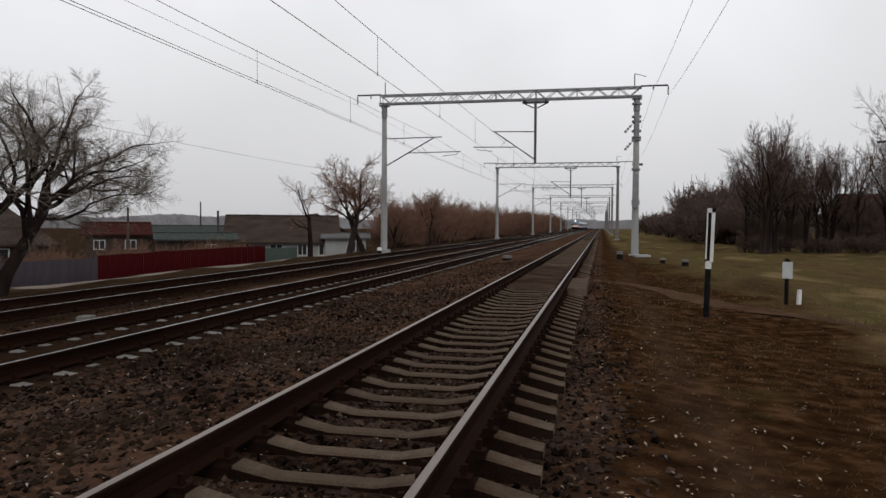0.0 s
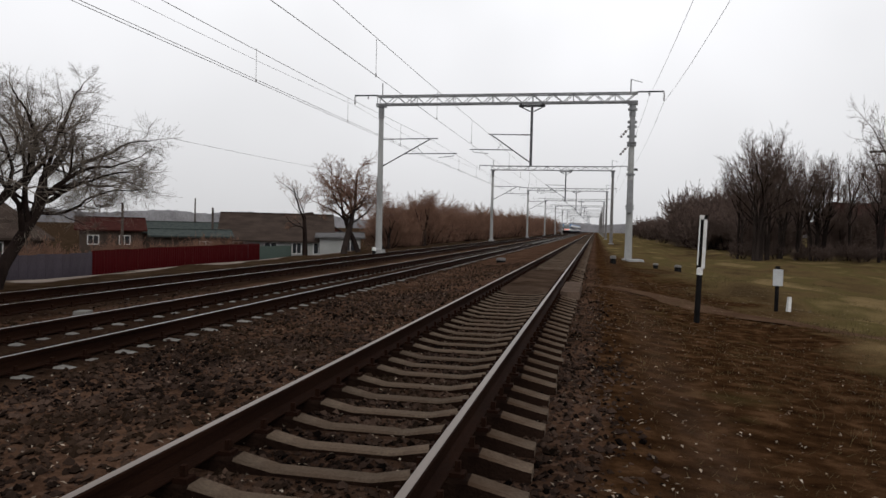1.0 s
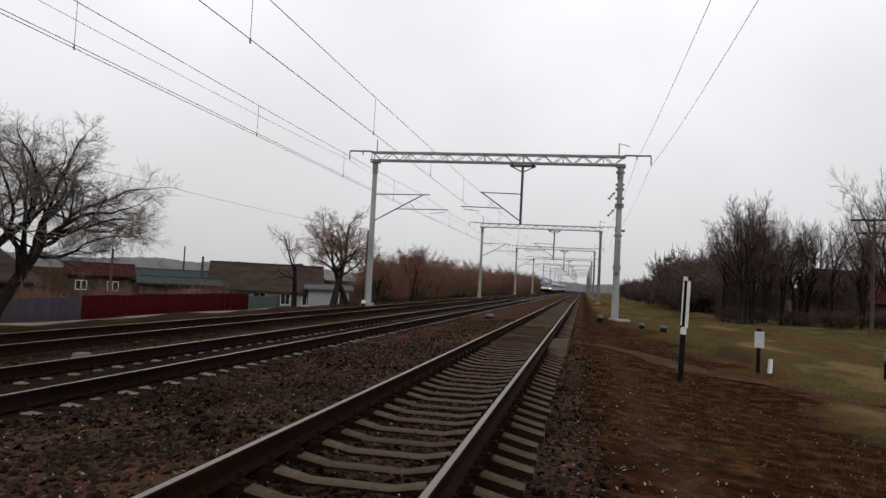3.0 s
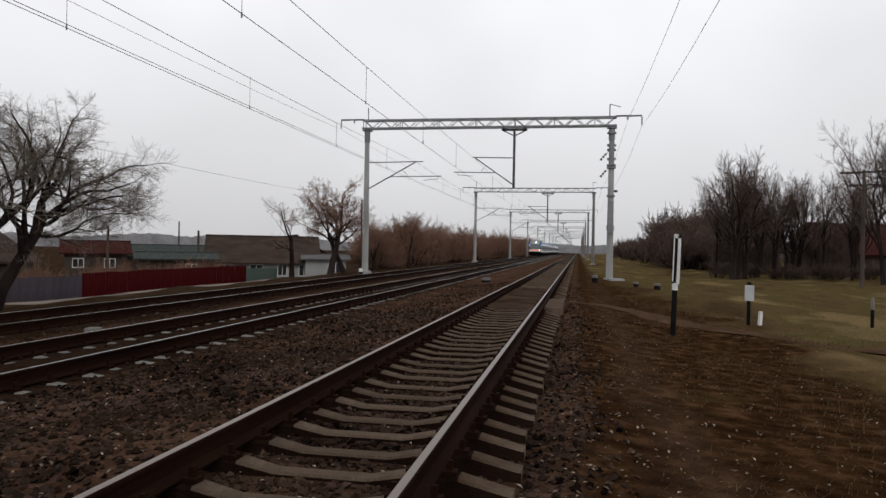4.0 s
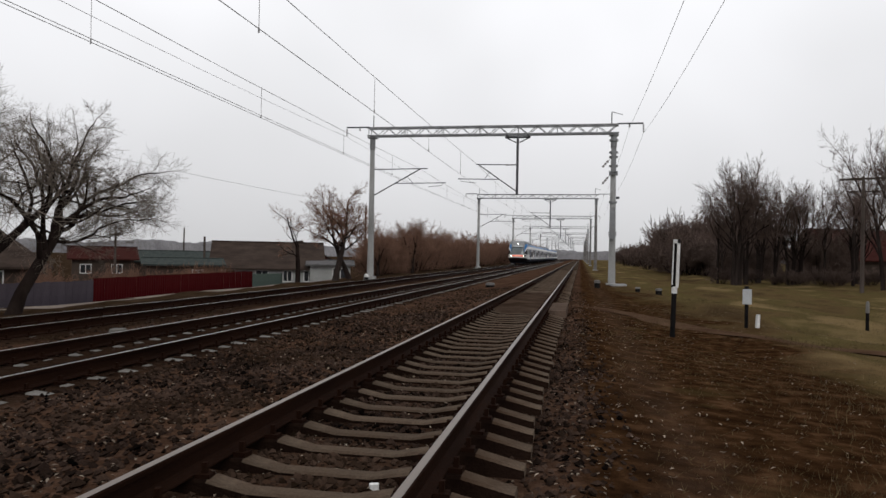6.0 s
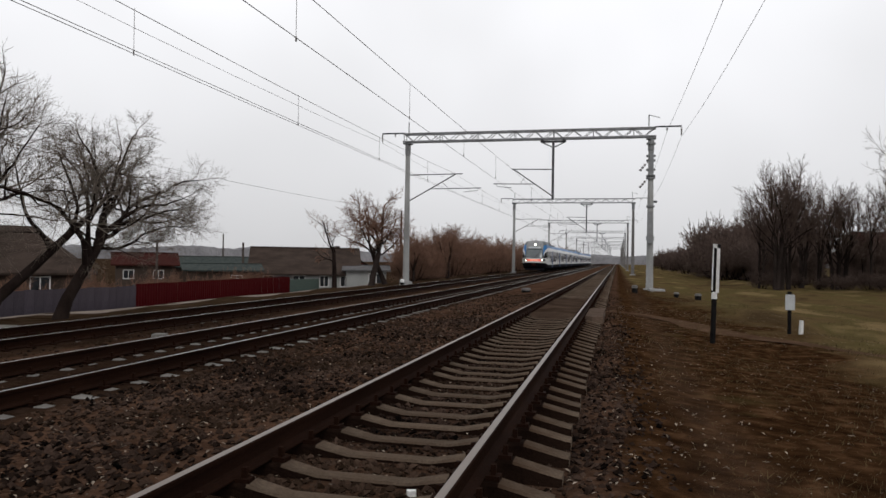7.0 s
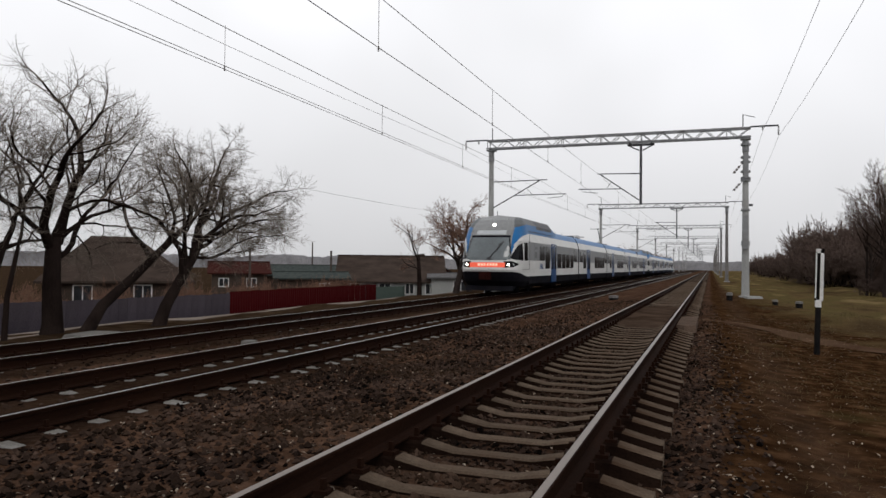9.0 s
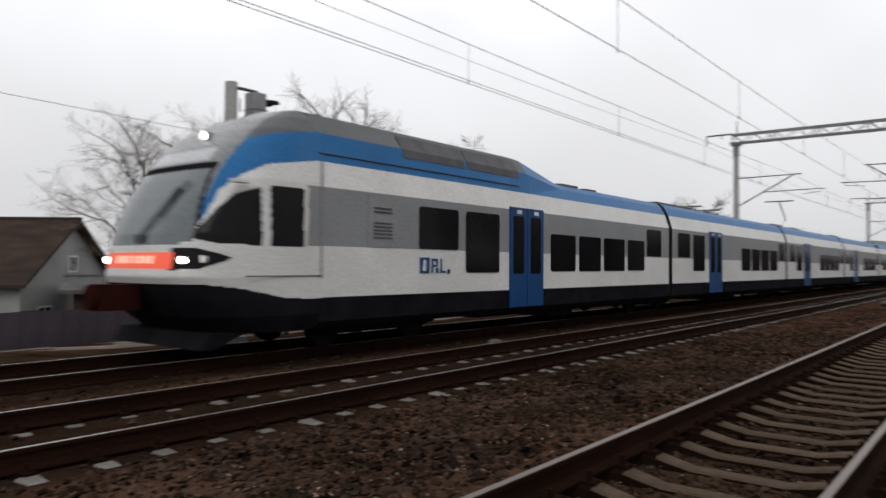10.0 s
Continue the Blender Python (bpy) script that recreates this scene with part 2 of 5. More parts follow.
# ---- mesh tools ----
class Build:
    """Collects vertices and faces for one mesh."""

    def __init__(self):
        self.v, self.f, self.m = [], [], []

    def faces(self, vs, fs, slot=0):
        o = len(self.v)
        self.v += [tuple(p) for p in vs]
        self.f += [tuple(i + o for i in f) for f in fs]
        self.m += [slot] * len(fs)
        return self

    def box(self, x0, x1, y0, y1, z0, z1, slot=0, bev=0.0, taper=0.0):
        """A box; bev chamfers its four upright edges, taper draws the top in."""
        if bev:
            ring = [(x0 + bev, y0), (x1 - bev, y0), (x1, y0 + bev), (x1, y1 - bev), (x1 - bev, y1), (x0 + bev, y1), (x0, y1 - bev), (x0, y0 + bev)]
        else:
            ring = [(x0, y0), (x1, y0), (x1, y1), (x0, y1)]
        k, cx, cy = len(ring), (x0 + x1) / 2, (y0 + y1) / 2
        vs = [(x, y, z0) for x, y in ring] + [(cx + (x - cx) * (1 - taper), cy + (y - cy) * (1 - taper), z1) for x, y in ring]
        fs = [tuple(reversed(range(k))), tuple(range(k, 2 * k))] + [(i, (i + 1) % k, k + (i + 1) % k, k + i) for i in range(k)]
        return self.faces(vs, fs, slot)

    def tube(self, pts, radii, sides=6, slot=0, cap=True):
        """A tapered tube along a line of points."""
        pts = [Vector(p) for p in pts]
        if not hasattr(radii, "__len__"):
            radii = [radii] * len(pts)
        o = len(self.v)
        t0 = (pts[1] - pts[0]).normalized()
        ref = Vector((0, 0, 1)) if abs(t0.z) < 0.9 else Vector((1, 0, 0))
        for i, p in enumerate(pts):
            t = (pts[min(i + 1, len(pts) - 1)] - pts[max(i - 1, 0)]).normalized()
            a = t.cross(ref).normalized()
            c = t.cross(a)
            for k in range(sides):
                w = 2 * math.pi * k / sides
                self.v.append(tuple(p + (a * math.cos(w) + c * math.sin(w)) * radii[i]))
        for i in range(len(pts) - 1):
            for k in range(sides):
                q, s = o + i * sides, (k + 1) % sides
                self.f.append((q + k, q + s, q + sides + s, q + sides + k))
        if cap:
            self.f.append(tuple(range(o, o + sides)))
            self.f.append(tuple(range(o + (len(pts) - 1) * sides, o + len(pts) * sides)))
        self.m += [slot] * (len(self.f) - len(self.m))
        return self

    def prism_y(self, outline, y0, y1, slot=0):
        """An outline in x and z, drawn along y."""
        k = len(outline)
        vs = [(x, y0, z) for x, z in outline] + [(x, y1, z) for x, z in outline]
        fs = [tuple(range(k)), tuple(reversed(range(k, 2 * k)))] + [((i + 1) % k, i, k + i, k + (i + 1) % k) for i in range(k)]
        return self.faces(vs, fs, slot)

    def prism_x(self, outline, x0, x1, slot=0):
        """An outline in y and z, drawn along x."""
        k = len(outline)
        vs = [(x0, y, z) for y, z in outline] + [(x1, y, z) for y, z in outline]
        fs = [tuple(range(k)), tuple(reversed(range(k, 2 * k)))] + [((i + 1) % k, i, k + i, k + (i + 1) % k) for i in range(k)]
        return self.faces(vs, fs, slot)

    def mesh(self, name, mats, smooth=False):
        me = bpy.data.meshes.new(name)
        me.from_pydata(self.v, [], self.f)
        for mt in mats if isinstance(mats, (list, tuple)) else [mats]:
            me.materials.append(mt)
        me.polygons.foreach_set("material_index", self.m)
        if smooth:
            me.polygons.foreach_set("use_smooth", [True] * len(self.f))
        me.update()
        return me


def thing(name, label, category, group="", kind="", at=None):
    """An empty at a thing's base, to carry its parts."""
    ob = new(name)
    ob.empty_display_size = 0.3
    if at is not None:
        ob.matrix_world = at
    return tagged(ob, label, category, group, kind)


def part(name, b, material, parent, label="", smooth=False):
    me = b if isinstance(b, bpy.types.Mesh) else b.mesh(name, material, smooth)
    ob = new(name, me)
    ob.parent = parent
    if label:
        ob["label"] = label
    return ob


def solo(name, b, material, label, category, group="", kind="", smooth=False, at=None):
    """A thing of one mesh."""
    ob = new(name, b.mesh(name, material, smooth))
    if at is not None:
        ob.matrix_world = at
    return tagged(ob, label, category, group, kind)


# ---- ground ----
XN, ZN = 0.0, 0.0        # near track: centre line, rail head
XM, ZM = -5.27, -0.13    # middle track
XF, ZF = -9.40, -0.20    # far track
GX = [-700, -200, -60, -32, -24, -20, -17, -14, -12.6, -11.5, -10.9, -7.9, -7.3, -6.9, -3.7, -3.2, -2.4, -1.6, -1.2, -0.95, -0.7, 0.7, 0.95, 1.45, 1.75, 2.1, 2.8, 4, 7, 10, 13, 18, 40, 100, 300, 700]
GZ = [0.0, -2.2, -2.6, -2.4, -1.65, -1.2, -0.85, -0.64, -0.52, -0.48, -0.388, -0.388, -0.42, -0.336, -0.338, -0.38, -0.30, -0.22, -0.23, -0.27, -0.288, -0.292, -0.35, -0.36, -0.35, -0.37, -0.46, -0.52, -0.56, -0.74, -0.98, -0.92, -0.85, -0.8, -0.3, 1.0]


def ground_z(x, y):
    z = np.interp(x, GX, GZ)
    away = np.clip((np.maximum(x - 2.6, -12.5 - x)) / 4, 0, 1)
    return z + away * (0.12 * np.sin(x * 0.55 + 0.21 * y) * np.sin(y * 0.23 + 0.4) + 0.05 * np.sin(1.7 * x + y * 0.9) + 0.03 * np.sin(2.9 * x - 1.3 * y) * np.sin(1.1 * y))


def build_ground():
    xs = np.unique(np.round(np.concatenate([np.array(GX), np.arange(-22, 26, 0.4), np.arange(-2.6, 2.4, 0.1), np.arange(-60, 70, 5), np.linspace(-2500, 2500, 26)]), 3))
    ys = np.unique(np.round(np.concatenate([np.arange(-16, 60, 0.8), np.arange(60, 200, 6), np.arange(-80, 600, 30), np.linspace(-2500, 4500, 29)]), 3))
    gx, gy = np.meshgrid(xs, ys)
    gz = ground_z(np.clip(gx, -700, 700), gy)
    far = np.clip((np.hypot(gx, gy) - 250) / 400, 0, 1)
    gz = gz * (1 - far) + far * -0.5
    v = np.stack([gx, gy, gz], -1).reshape(-1, 3)
    nx, ny = len(xs), len(ys)
    i = (np.arange(ny - 1)[:, None] * nx + np.arange(nx - 1)[None]).ravel()
    f = np.stack([i, i + 1, i + nx + 1, i + nx], -1)
    b = Build()
    b.v, b.f, b.m = v.tolist(), f.tolist(), [0] * len(f)
    solo("ground", b, GROUND, "dark ballast bed and brown winter grass", "ground", kind="structure", smooth=True)


build_ground()


# ---- railway tracks ----
RAIL_PROFILE = [(-0.075, 0), (0.075, 0), (0.075, 0.012), (0.022, 0.030), (0.010, 0.045), (0.010, 0.135), (0.034, 0.146), (0.0365, 0.172), (0.030, 0.180),
                (-0.030, 0.180), (-0.0365, 0.172), (-0.034, 0.146), (-0.010, 0.135), (-0.010, 0.045), (-0.022, 0.030), (-0.075, 0.012)]
SLEEPER_GAP = 0.545


def sleeper_mesh(material, drop):
    """A prestressed concrete sleeper, deeper under the rails and waisted in the middle; its top at the rail seat is z = 0, its ends lower by drop."""
    b = Build()
    half = [(1.35, -drop, 0.135), (1.30, 0.008 - drop, 0.14), (0.98, 0.008, 0.15), (0.62, 0.008, 0.15), (0.34, -0.022 - 0.35 * drop, 0.125)]
    xs = [(-x, z, w) for x, z, w in half] + [(x, z, w) for x, z, w in reversed(half)]
    v = []
    for x, zt, w in xs:
        v += [(x, -w * 0.85, -0.2), (x, -w * 0.64, zt - 0.018), (x, -w * 0.50, zt), (x, w * 0.50, zt), (x, w * 0.64, zt - 0.018), (x, w * 0.85, -0.2)]
    f = []
    for i in range(len(xs) - 1):
        f += [(6 * i + k, 6 * i + k + 1, 6 * i + k + 7, 6 * i + k + 6) for k in range(5)]
    f += [tuple(range(6)), tuple(reversed(range(54, 60)))]
    b.faces(v, f)
    # sides painted dark as the shade in the gaps between sleepers
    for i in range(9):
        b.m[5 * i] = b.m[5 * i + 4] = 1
    # rail seats darkened as the rails' contact shadow, with rust staining
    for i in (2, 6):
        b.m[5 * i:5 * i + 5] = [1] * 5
    return b.mesh("sleeper", [material, SHADE_STAIN])


def railway_track(x, z, material, head, label, singles, length):
    track = thing("railway_track", label, "railway track", kind="", group="tracks of the line", at=pose(x, 0, z))
    for s in (-1, 1):
        b = Build()
        b.prism_y([(s * 0.797 + px, pz - 0.18) for px, pz in RAIL_PROFILE], -45, length)
        hx, hw = s * 0.797, 0.027 if x == XN else 0.019
        b.faces([(hx - hw, -45, 0.0015), (hx + hw, -45, 0.0015), (hx + hw, length, 0.0015), (hx - hw, length, 0.0015)], [(0, 1, 2, 3)], 1)
        part("rail", b, [RAIL_RUST, head], track, "rust-brown steel rail with a worn bright head")
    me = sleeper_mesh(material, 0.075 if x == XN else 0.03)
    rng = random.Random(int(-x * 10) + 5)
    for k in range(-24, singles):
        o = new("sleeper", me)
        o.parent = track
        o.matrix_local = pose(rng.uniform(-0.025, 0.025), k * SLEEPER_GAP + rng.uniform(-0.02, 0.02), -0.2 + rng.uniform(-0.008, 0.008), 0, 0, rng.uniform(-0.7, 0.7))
    rest = Build()
    for k in range(singles, int(min(length, 260) / SLEEPER_GAP)):
        rest.box(-1.35, 1.35, k * SLEEPER_GAP - 0.09, k * SLEEPER_GAP + 0.09, -0.4, -0.2)
    tagged(part("sleeper_rest", rest, material, track), kind="stuff")
    clip = Build().box(-0.05, 0.05, -0.05, 0.05, -0.2, -0.165).box(-0.018, 0.018, -0.018, 0.018, -0.165, -0.095)
    one = clip.mesh("rail_fastening", RAIL_RUST)
    rest = Build()
    for k in range(-24, 100):
        for s in (-1, 1):
            for e in (-1, 1):
                cx, cy = s * 0.797 + e * 0.125, k * SLEEPER_GAP
                if x == XN and k < 62 or e > 0 and k < 62:
                    o = new("rail_fastening", one)
                    o.parent = track
                    o.matrix_local = pose(cx, cy, 0, 0, 0, rng.uniform(-6, 6))
                else:
                    rest.box(cx - 0.05, cx + 0.05, cy - 0.05, cy + 0.05, -0.2, -0.165)
    tagged(part("fastening_rest", rest, RAIL_RUST, track), kind="stuff")
    return track


railway_track(XN, ZN, CONC_OLD, RAIL_TOP, "worn railway track on grimy brown concrete sleepers", 150, 700)
railway_track(XM, ZM, CONC_MID, RAIL_SHINE, "main railway track with polished rails on pale concrete sleepers", 150, 700)
railway_track(XF, ZF, CONC_MID, RAIL_SHINE, "main railway track carrying the train, half-buried pale sleepers", 120, 700)


# ---- overhead line ----
POST_L, POST_R = -12.72, 3.78
PORTAL_Y, PORTAL_GAP = 43.63, 54.45


def insulator(b, p, q, n=5, r=0.075, slot=0):
    """A row of sheds on a rod from p to q."""
    p, q = Vector(p), Vector(q)
    b.tube([p, q], 0.018, 6, slot)
    for i in range(n):
        c = p.lerp(q, (i + 0.7) / (n + 0.4))
        d = (q - p).normalized() * 0.03
        b.tube([c - d, c, c + d], [r * 0.45, r, r * 0.5], 8, slot)


def portal(y, first=False):
    """A rigid portal over the three tracks: two concrete posts, a lattice beam, a drop post and two cantilevers."""
    p = thing("catenary_portal", "grey steel lattice portal on two concrete posts over the tracks", "overhead line portal", "portals along the line", at=pose(0, y, 0))
    for x, zb, mt, lab, r0 in ((POST_L, -0.6, CONCRETE, "pale tapered concrete post", 0.23), (POST_R, -0.7, CONCRETE if first else CONC_DARK, "grey concrete post with steel clamps" if first else "dark concrete post", 0.24)):
        b = Build()
        b.tube([(x, 0, zb), (x, 0, 3), (x, 0, 9.45)], [r0, r0 * 0.87, r0 * 0.66], 14)
        post = part("post", b, mt, p, lab, True)
        c = Build()
        c.tube([(x, 0, 8.6), (x, 0, 9.5)], 0.20, 12)
        c.box(x - 0.3, x + 0.3, -0.28, 0.28, 9.36, 9.46)
        part("post_cap", c, STEEL, post)
        f = Build()
        f.box(x - 0.42, x + 0.42, -0.42, 0.42, zb - 0.3, zb + 0.32, bev=0.12, taper=0.12)
        part("footing", f, CONCRETE, post)
    # lattice beam: four chords, zigzag webs
    b = Build()
    z0, z1 = 9.48, 10.12
    for yy in (-0.3, 0.3):
        b.box(POST_L - 0.3, POST_R + 0.3, yy - 0.045, yy + 0.045, z0, z0 + 0.09)
        b.box(POST_L - 0.3, POST_R + 0.3, yy - 0.045, yy + 0.045, z1 - 0.09, z1)
        n = 26
        xs = np.linspace(POST_L - 0.2, POST_R + 0.2, n + 1)
        for i in range(n):
            a, c = (z0 + 0.05, z1 - 0.05) if i % 2 else (z1 - 0.05, z0 + 0.05)
            b.tube([(xs[i], yy, a), (xs[i + 1], yy, c)], 0.026, 5)
        for i in range(0, n + 1, 4):
            b.box(xs[i] - 0.02, xs[i] + 0.02, yy - 0.03, yy + 0.03, z0, z1)
    for i in range(0, 27, 2):
        x = POST_L - 0.2 + (POST_R - POST_L + 0.4) * i / 26
        b.tube([(x, -0.3, z1 - 0.05), (x, 0.3, z1 - 0.05)], 0.02, 4)
        b.tube([(x, -0.3, z0 + 0.05), (x, 0.3, z0 + 0.05)], 0.02, 4)
    beam = part("lattice_beam", b, STEEL, p, "galvanised lattice beam")
    for s, xa, xt in ((-1, POST_L - 0.25, -14.62), (1, POST_R + 0.25, 5.66)):
        a = Build()
        a.box(min(xa, xt), max(xa, xt), -0.05, 0.05, 10.12, 10.21)
        part("side_arm", a, STEEL_DARK, p)
        for xi in ((xt, xt - s * 0.9) if s > 0 else (xt, xt + 0.95)):
            i_ = Build()
            insulator(i_, (xi, 0, 10.12), (xi, 0, 9.55 if xi == xt else 9.9), 5 if xi == xt else 2)
            part("insulator", i_, INSUL, p)
        r_ = Build()
        xr = (POST_L if s < 0 else POST_R) + (0.05 if s < 0 else -0.15)
        r_.tube([(xr, 0, 10.1), (xr, 0, 10.95)], 0.035, 5)
        r_.tube([(xr, 0, 10.95), (xr + s * (0.0 if s < 0 else 0.7), 0.0, 10.75 if s > 0 else 11.0)], 0.02, 4)
        part("earth_rod", r_, STEEL_DARK, p)
    # drop post with its spreader
    d = Build()
    xd = -2.55
    d.tube([(xd, 0, 9.25), (xd, 0, 5.42)], 0.085, 8)
    d.box(xd - 0.85, xd + 0.85, -0.09, 0.09, 9.28, 9.4)
    d.tube([(xd - 0.8, 0, 9.32), (xd - 0.1, 0, 8.98)], 0.04, 5)
    d.tube([(xd + 0.8, 0, 9.32), (xd + 0.1, 0, 8.98)], 0.04, 5)
    for e in (-0.7, 0.7):
        d.box(xd + e - 0.06, xd + e + 0.06, -0.35, 0.35, 9.38, 9.48)
    part("drop_post", d, STEEL_DARK, p)
    # cantilevers: top tube, stay, registration arm
    for xa, xm, xe, xr, zz in ((xd, -5.35, -5.15, -6.6, 0.05), (POST_L + 0.15, -8.75, -9.3, -7.45, -0.22)):
        c = Build()
        s = 1 if xm > xa else -1
        c.tube([(xa, 0, 7.42 + zz), (xm, 0, 7.47 + zz)], 0.036, 6)
        c.tube([(xa, 0, 5.6 + zz), (xe, 0, 7.42 + zz)], 0.042, 6)
        xk = xa + (xe - xa) * 0.45
        c.tube([(xk, 0, 6.44 + zz), (xr, 0, 6.48 + zz)], 0.032, 6)
        c.tube([(xr - s * 0.2, 0, 6.46 + zz), (xr - s * 0.25, 0, 6.3 + zz), (xr - s * 1.25, 0, 6.2 + zz)], 0.018, 5)
        c.tube([(xa + (xe - xa) * 0.72, 0, 6.93 + zz), (xa + (xe - xa) * 0.86, 0, 6.45 + zz)], 0.015, 4)
        cl = part("cantilever", c, STEEL_DARK, p)
        i_ = Build()
        insulator(i_, (xa + s * 0.25, 0, 7.425 + zz), (xa + s * 0.8, 0, 7.43 + zz), 6, 0.06)
        part("insulator", i_, INSUL, cl)
        i_ = Build()
        t0, t1 = 0.08, 0.24
        insulator(i_, (xa + (xe - xa) * t0, 0, 5.6 + zz + 1.82 * t0), (xa + (xe - xa) * t1, 0, 5.6 + zz + 1.82 * t1), 6, 0.06)
        part("insulator", i_, INSUL, cl)
    if first:
        # cable clamps, a switch box and strain insulators on the near portal's right post
        for z in (9.0, 8.2, 7.9, 7.3, 6.9, 6.75, 4.9, 2.9, 2.75):
            part("clamp", Build().tube([(POST_R, 0, z), (POST_R, 0, z + 0.12)], 0.30 if z > 5 else 0.27, 10), STEEL, p)
        part("cable_duct", Build().box(POST_R - 0.12, POST_R + 0.16, -0.36, -0.2, 6.95, 8.5), STEEL, p)
        part("cable_box", Build().box(POST_R - 0.2, POST_R + 0.14, -0.42, -0.2, 2.55, 4.6, bev=0.03), STEEL, p, "grey steel cable box")
        part("hook", Build().box(POST_R + 0.2, POST_R + 0.42, -0.08, 0.08, 5.2, 5.34), STEEL_DARK, p)
        for z in (6.5, 7.6):
            i_ = Build()
            for k in range(3):
                i_.tube([(POST_R - 0.35 - 0.13 * k, 0, z + 0.0 + 0.16 * (2 - k) - 0.2), (POST_R - 0.42 - 0.13 * k, 0, z + 0.16 * (2 - k) - 0.3)], [0.07, 0.085], 7)
            i_.tube([(POST_R - 0.15, 0, z + 0.3), (POST_R - 0.75, 0, z - 0.32)], 0.015, 4)
            part("strain_insulator", i_, INSUL, p)
    return p


for _k in range(9):
    portal(PORTAL_Y + _k * PORTAL_GAP, _k == 0)


def wire(name, label, x, z_hold, z_mid, r=0.009, zig=0.0, k0=-2, k1=8):
    """A wire that hangs from portal to portal."""
    b = Build()
    pts = []
    for k in range(k0, k1):
        for i in range(8):
            f = i / 8
            sag = 4 * f * (1 - f)
            side = zig * (1 - 2 * f) * (1 if k % 2 else -1)
            pts.append((x + side, PORTAL_Y + (k + f) * PORTAL_GAP, z_hold + (z_mid - z_hold) * sag))
    b.tube(pts, r, 5)
    return solo(name, b, WIRE, label, "overhead wire", "overhead wires")


for _x, _c, _m in ((XF, 6.05, 7.30), (XM, 6.15, 7.50)):
    if _x == XF:
        wire("contact_wire", "thin grey contact wire over the far track", _x - 0.07, _c, _c, 0.009, 0.2)
        wire("contact_wire", "second thin grey contact wire over the far track", _x + 0.07, _c + 0.02, _c + 0.02, 0.009, 0.2)
    else:
        wire("contact_wire", "thin grey contact wire over the middle track", _x, _c, _c, 0.010, 0.2)
    wire("messenger_wire", "thin sagging wire that carries the contact wire", _x, _m, _m - 0.25 if _x == XF else _m - 0.17, 0.010)
    for _k in range(-1, 3):
        _g = tagged(new("dropper_wires"), "thin hanger wires between messenger and contact wire", "overhead wire", "hanger wires")
        for _i in range(1, 6):
            _f = _i / 6
            _b = Build()
            _y = PORTAL_Y + (_k + _f) * PORTAL_GAP + 2.0
            _b.tube([(_x, _y, _c), (_x, _y, _m - 0.2 * 4 * _f * (1 - _f))], 0.008, 4)
            _b.tube([(_x, _y, _c - 0.05), (_x, _y, _c + 0.06)], 0.022, 4)
            part("dropper", _b, WIRE, _g)
wire("feeder_wire", "thin grey feeder wire on the outer arm", -14.62, 9.5, 9.15, 0.009)
wire("feeder_wire", "thin grey feeder wire above the post", 4.76, 9.85, 9.3, 0.009)
wire("feeder_wire", "thin grey feeder wire on the end of the arm", 5.66, 9.5, 8.7, 0.009)

# ---- the train ----
TW = 1.74
WHITE_P = surface("white_train_paint", (0.50, 0.495, 0.48), (0.57, 0.565, 0.55), 0.9, 0.42, 0, 0.0, 30, dirt=(0.42, 0.40, 0.36), dirt_amt=0.25)
GREY_P = surface("grey_train_paint", (0.165, 0.17, 0.175), (0.195, 0.20, 0.205), 0.9, 0.42, 0, 0.0, 30, dirt=(0.20, 0.19, 0.18), dirt_amt=0.2)
BLUE_P = surface("blue_train_paint", (0.008, 0.098, 0.26), (0.012, 0.115, 0.295), 0.9, 0.4, 0, 0.0, 30, spec=0.15, dirt=(0.09, 0.16, 0.28), dirt_amt=0.25)
DOOR_P = surface("dark_blue_door_paint", (0.003, 0.034, 0.115), (0.004, 0.042, 0.135), 0.9, 0.4, 0, 0.0, 30, spec=0.15)
DARK_P = surface("dark_underframe_paint", (0.006, 0.006, 0.008), (0.011, 0.011, 0.014), 2, 0.8, 0, 0.1, 40, dirt=(0.02, 0.016, 0.013), dirt_amt=0.3)
ROOF_P = surface("grey_roof_paint", (0.065, 0.069, 0.073), (0.092, 0.096, 0.10), 1.2, 0.5, 0, 0.0, 30, spec=0.25, dirt=(0.12, 0.12, 0.12), dirt_amt=0.4)
DOME_P = surface("pale_grey_roof_paint", (0.115, 0.118, 0.118), (0.15, 0.152, 0.15), 1.2, 0.30, 0, 0.0, 30, spec=0.7)
GLASS_D = surface("dark_tinted_glass", (0.004, 0.004, 0.005), (0.008, 0.008, 0.009), 1, 0.12, 0, 0, 20, spec=0.10)
GLASS_W = surface("tinted_windscreen", (0.045, 0.058, 0.062), (0.072, 0.090, 0.096), 0.7, 0.10, 0, 0, 20, spec=0.9)
GLASS_S = surface("sign_glass", (0.30, 0.32, 0.325), (0.38, 0.40, 0.405), 0.9, 0.16, 0, 0, 20, spec=0.6)
BELLOWS = surface("black_rubber_bellows", (0.012, 0.012, 0.013), (0.022, 0.022, 0.023), 5, 0.85, 0, 0.3, 40)
ORANGE = glow("lit_orange_sign", (0.80, 0.10, 0.045), 0.34)
BARS = glow("lit_display_bars", (1.0, 0.50, 0.36), 0.55)
LAMP = glow("lit_headlamp", (1.0, 0.90, 0.72), 22.0)
LAMP_TOP = glow("lit_top_lamp", (1.0, 0.95, 0.88), 22.0)
RED_C = surface("dark_red_coupler", (0.014, 0.004, 0.003), (0.026, 0.007, 0.006), 3, 0.8, 0, 0.1, 30)


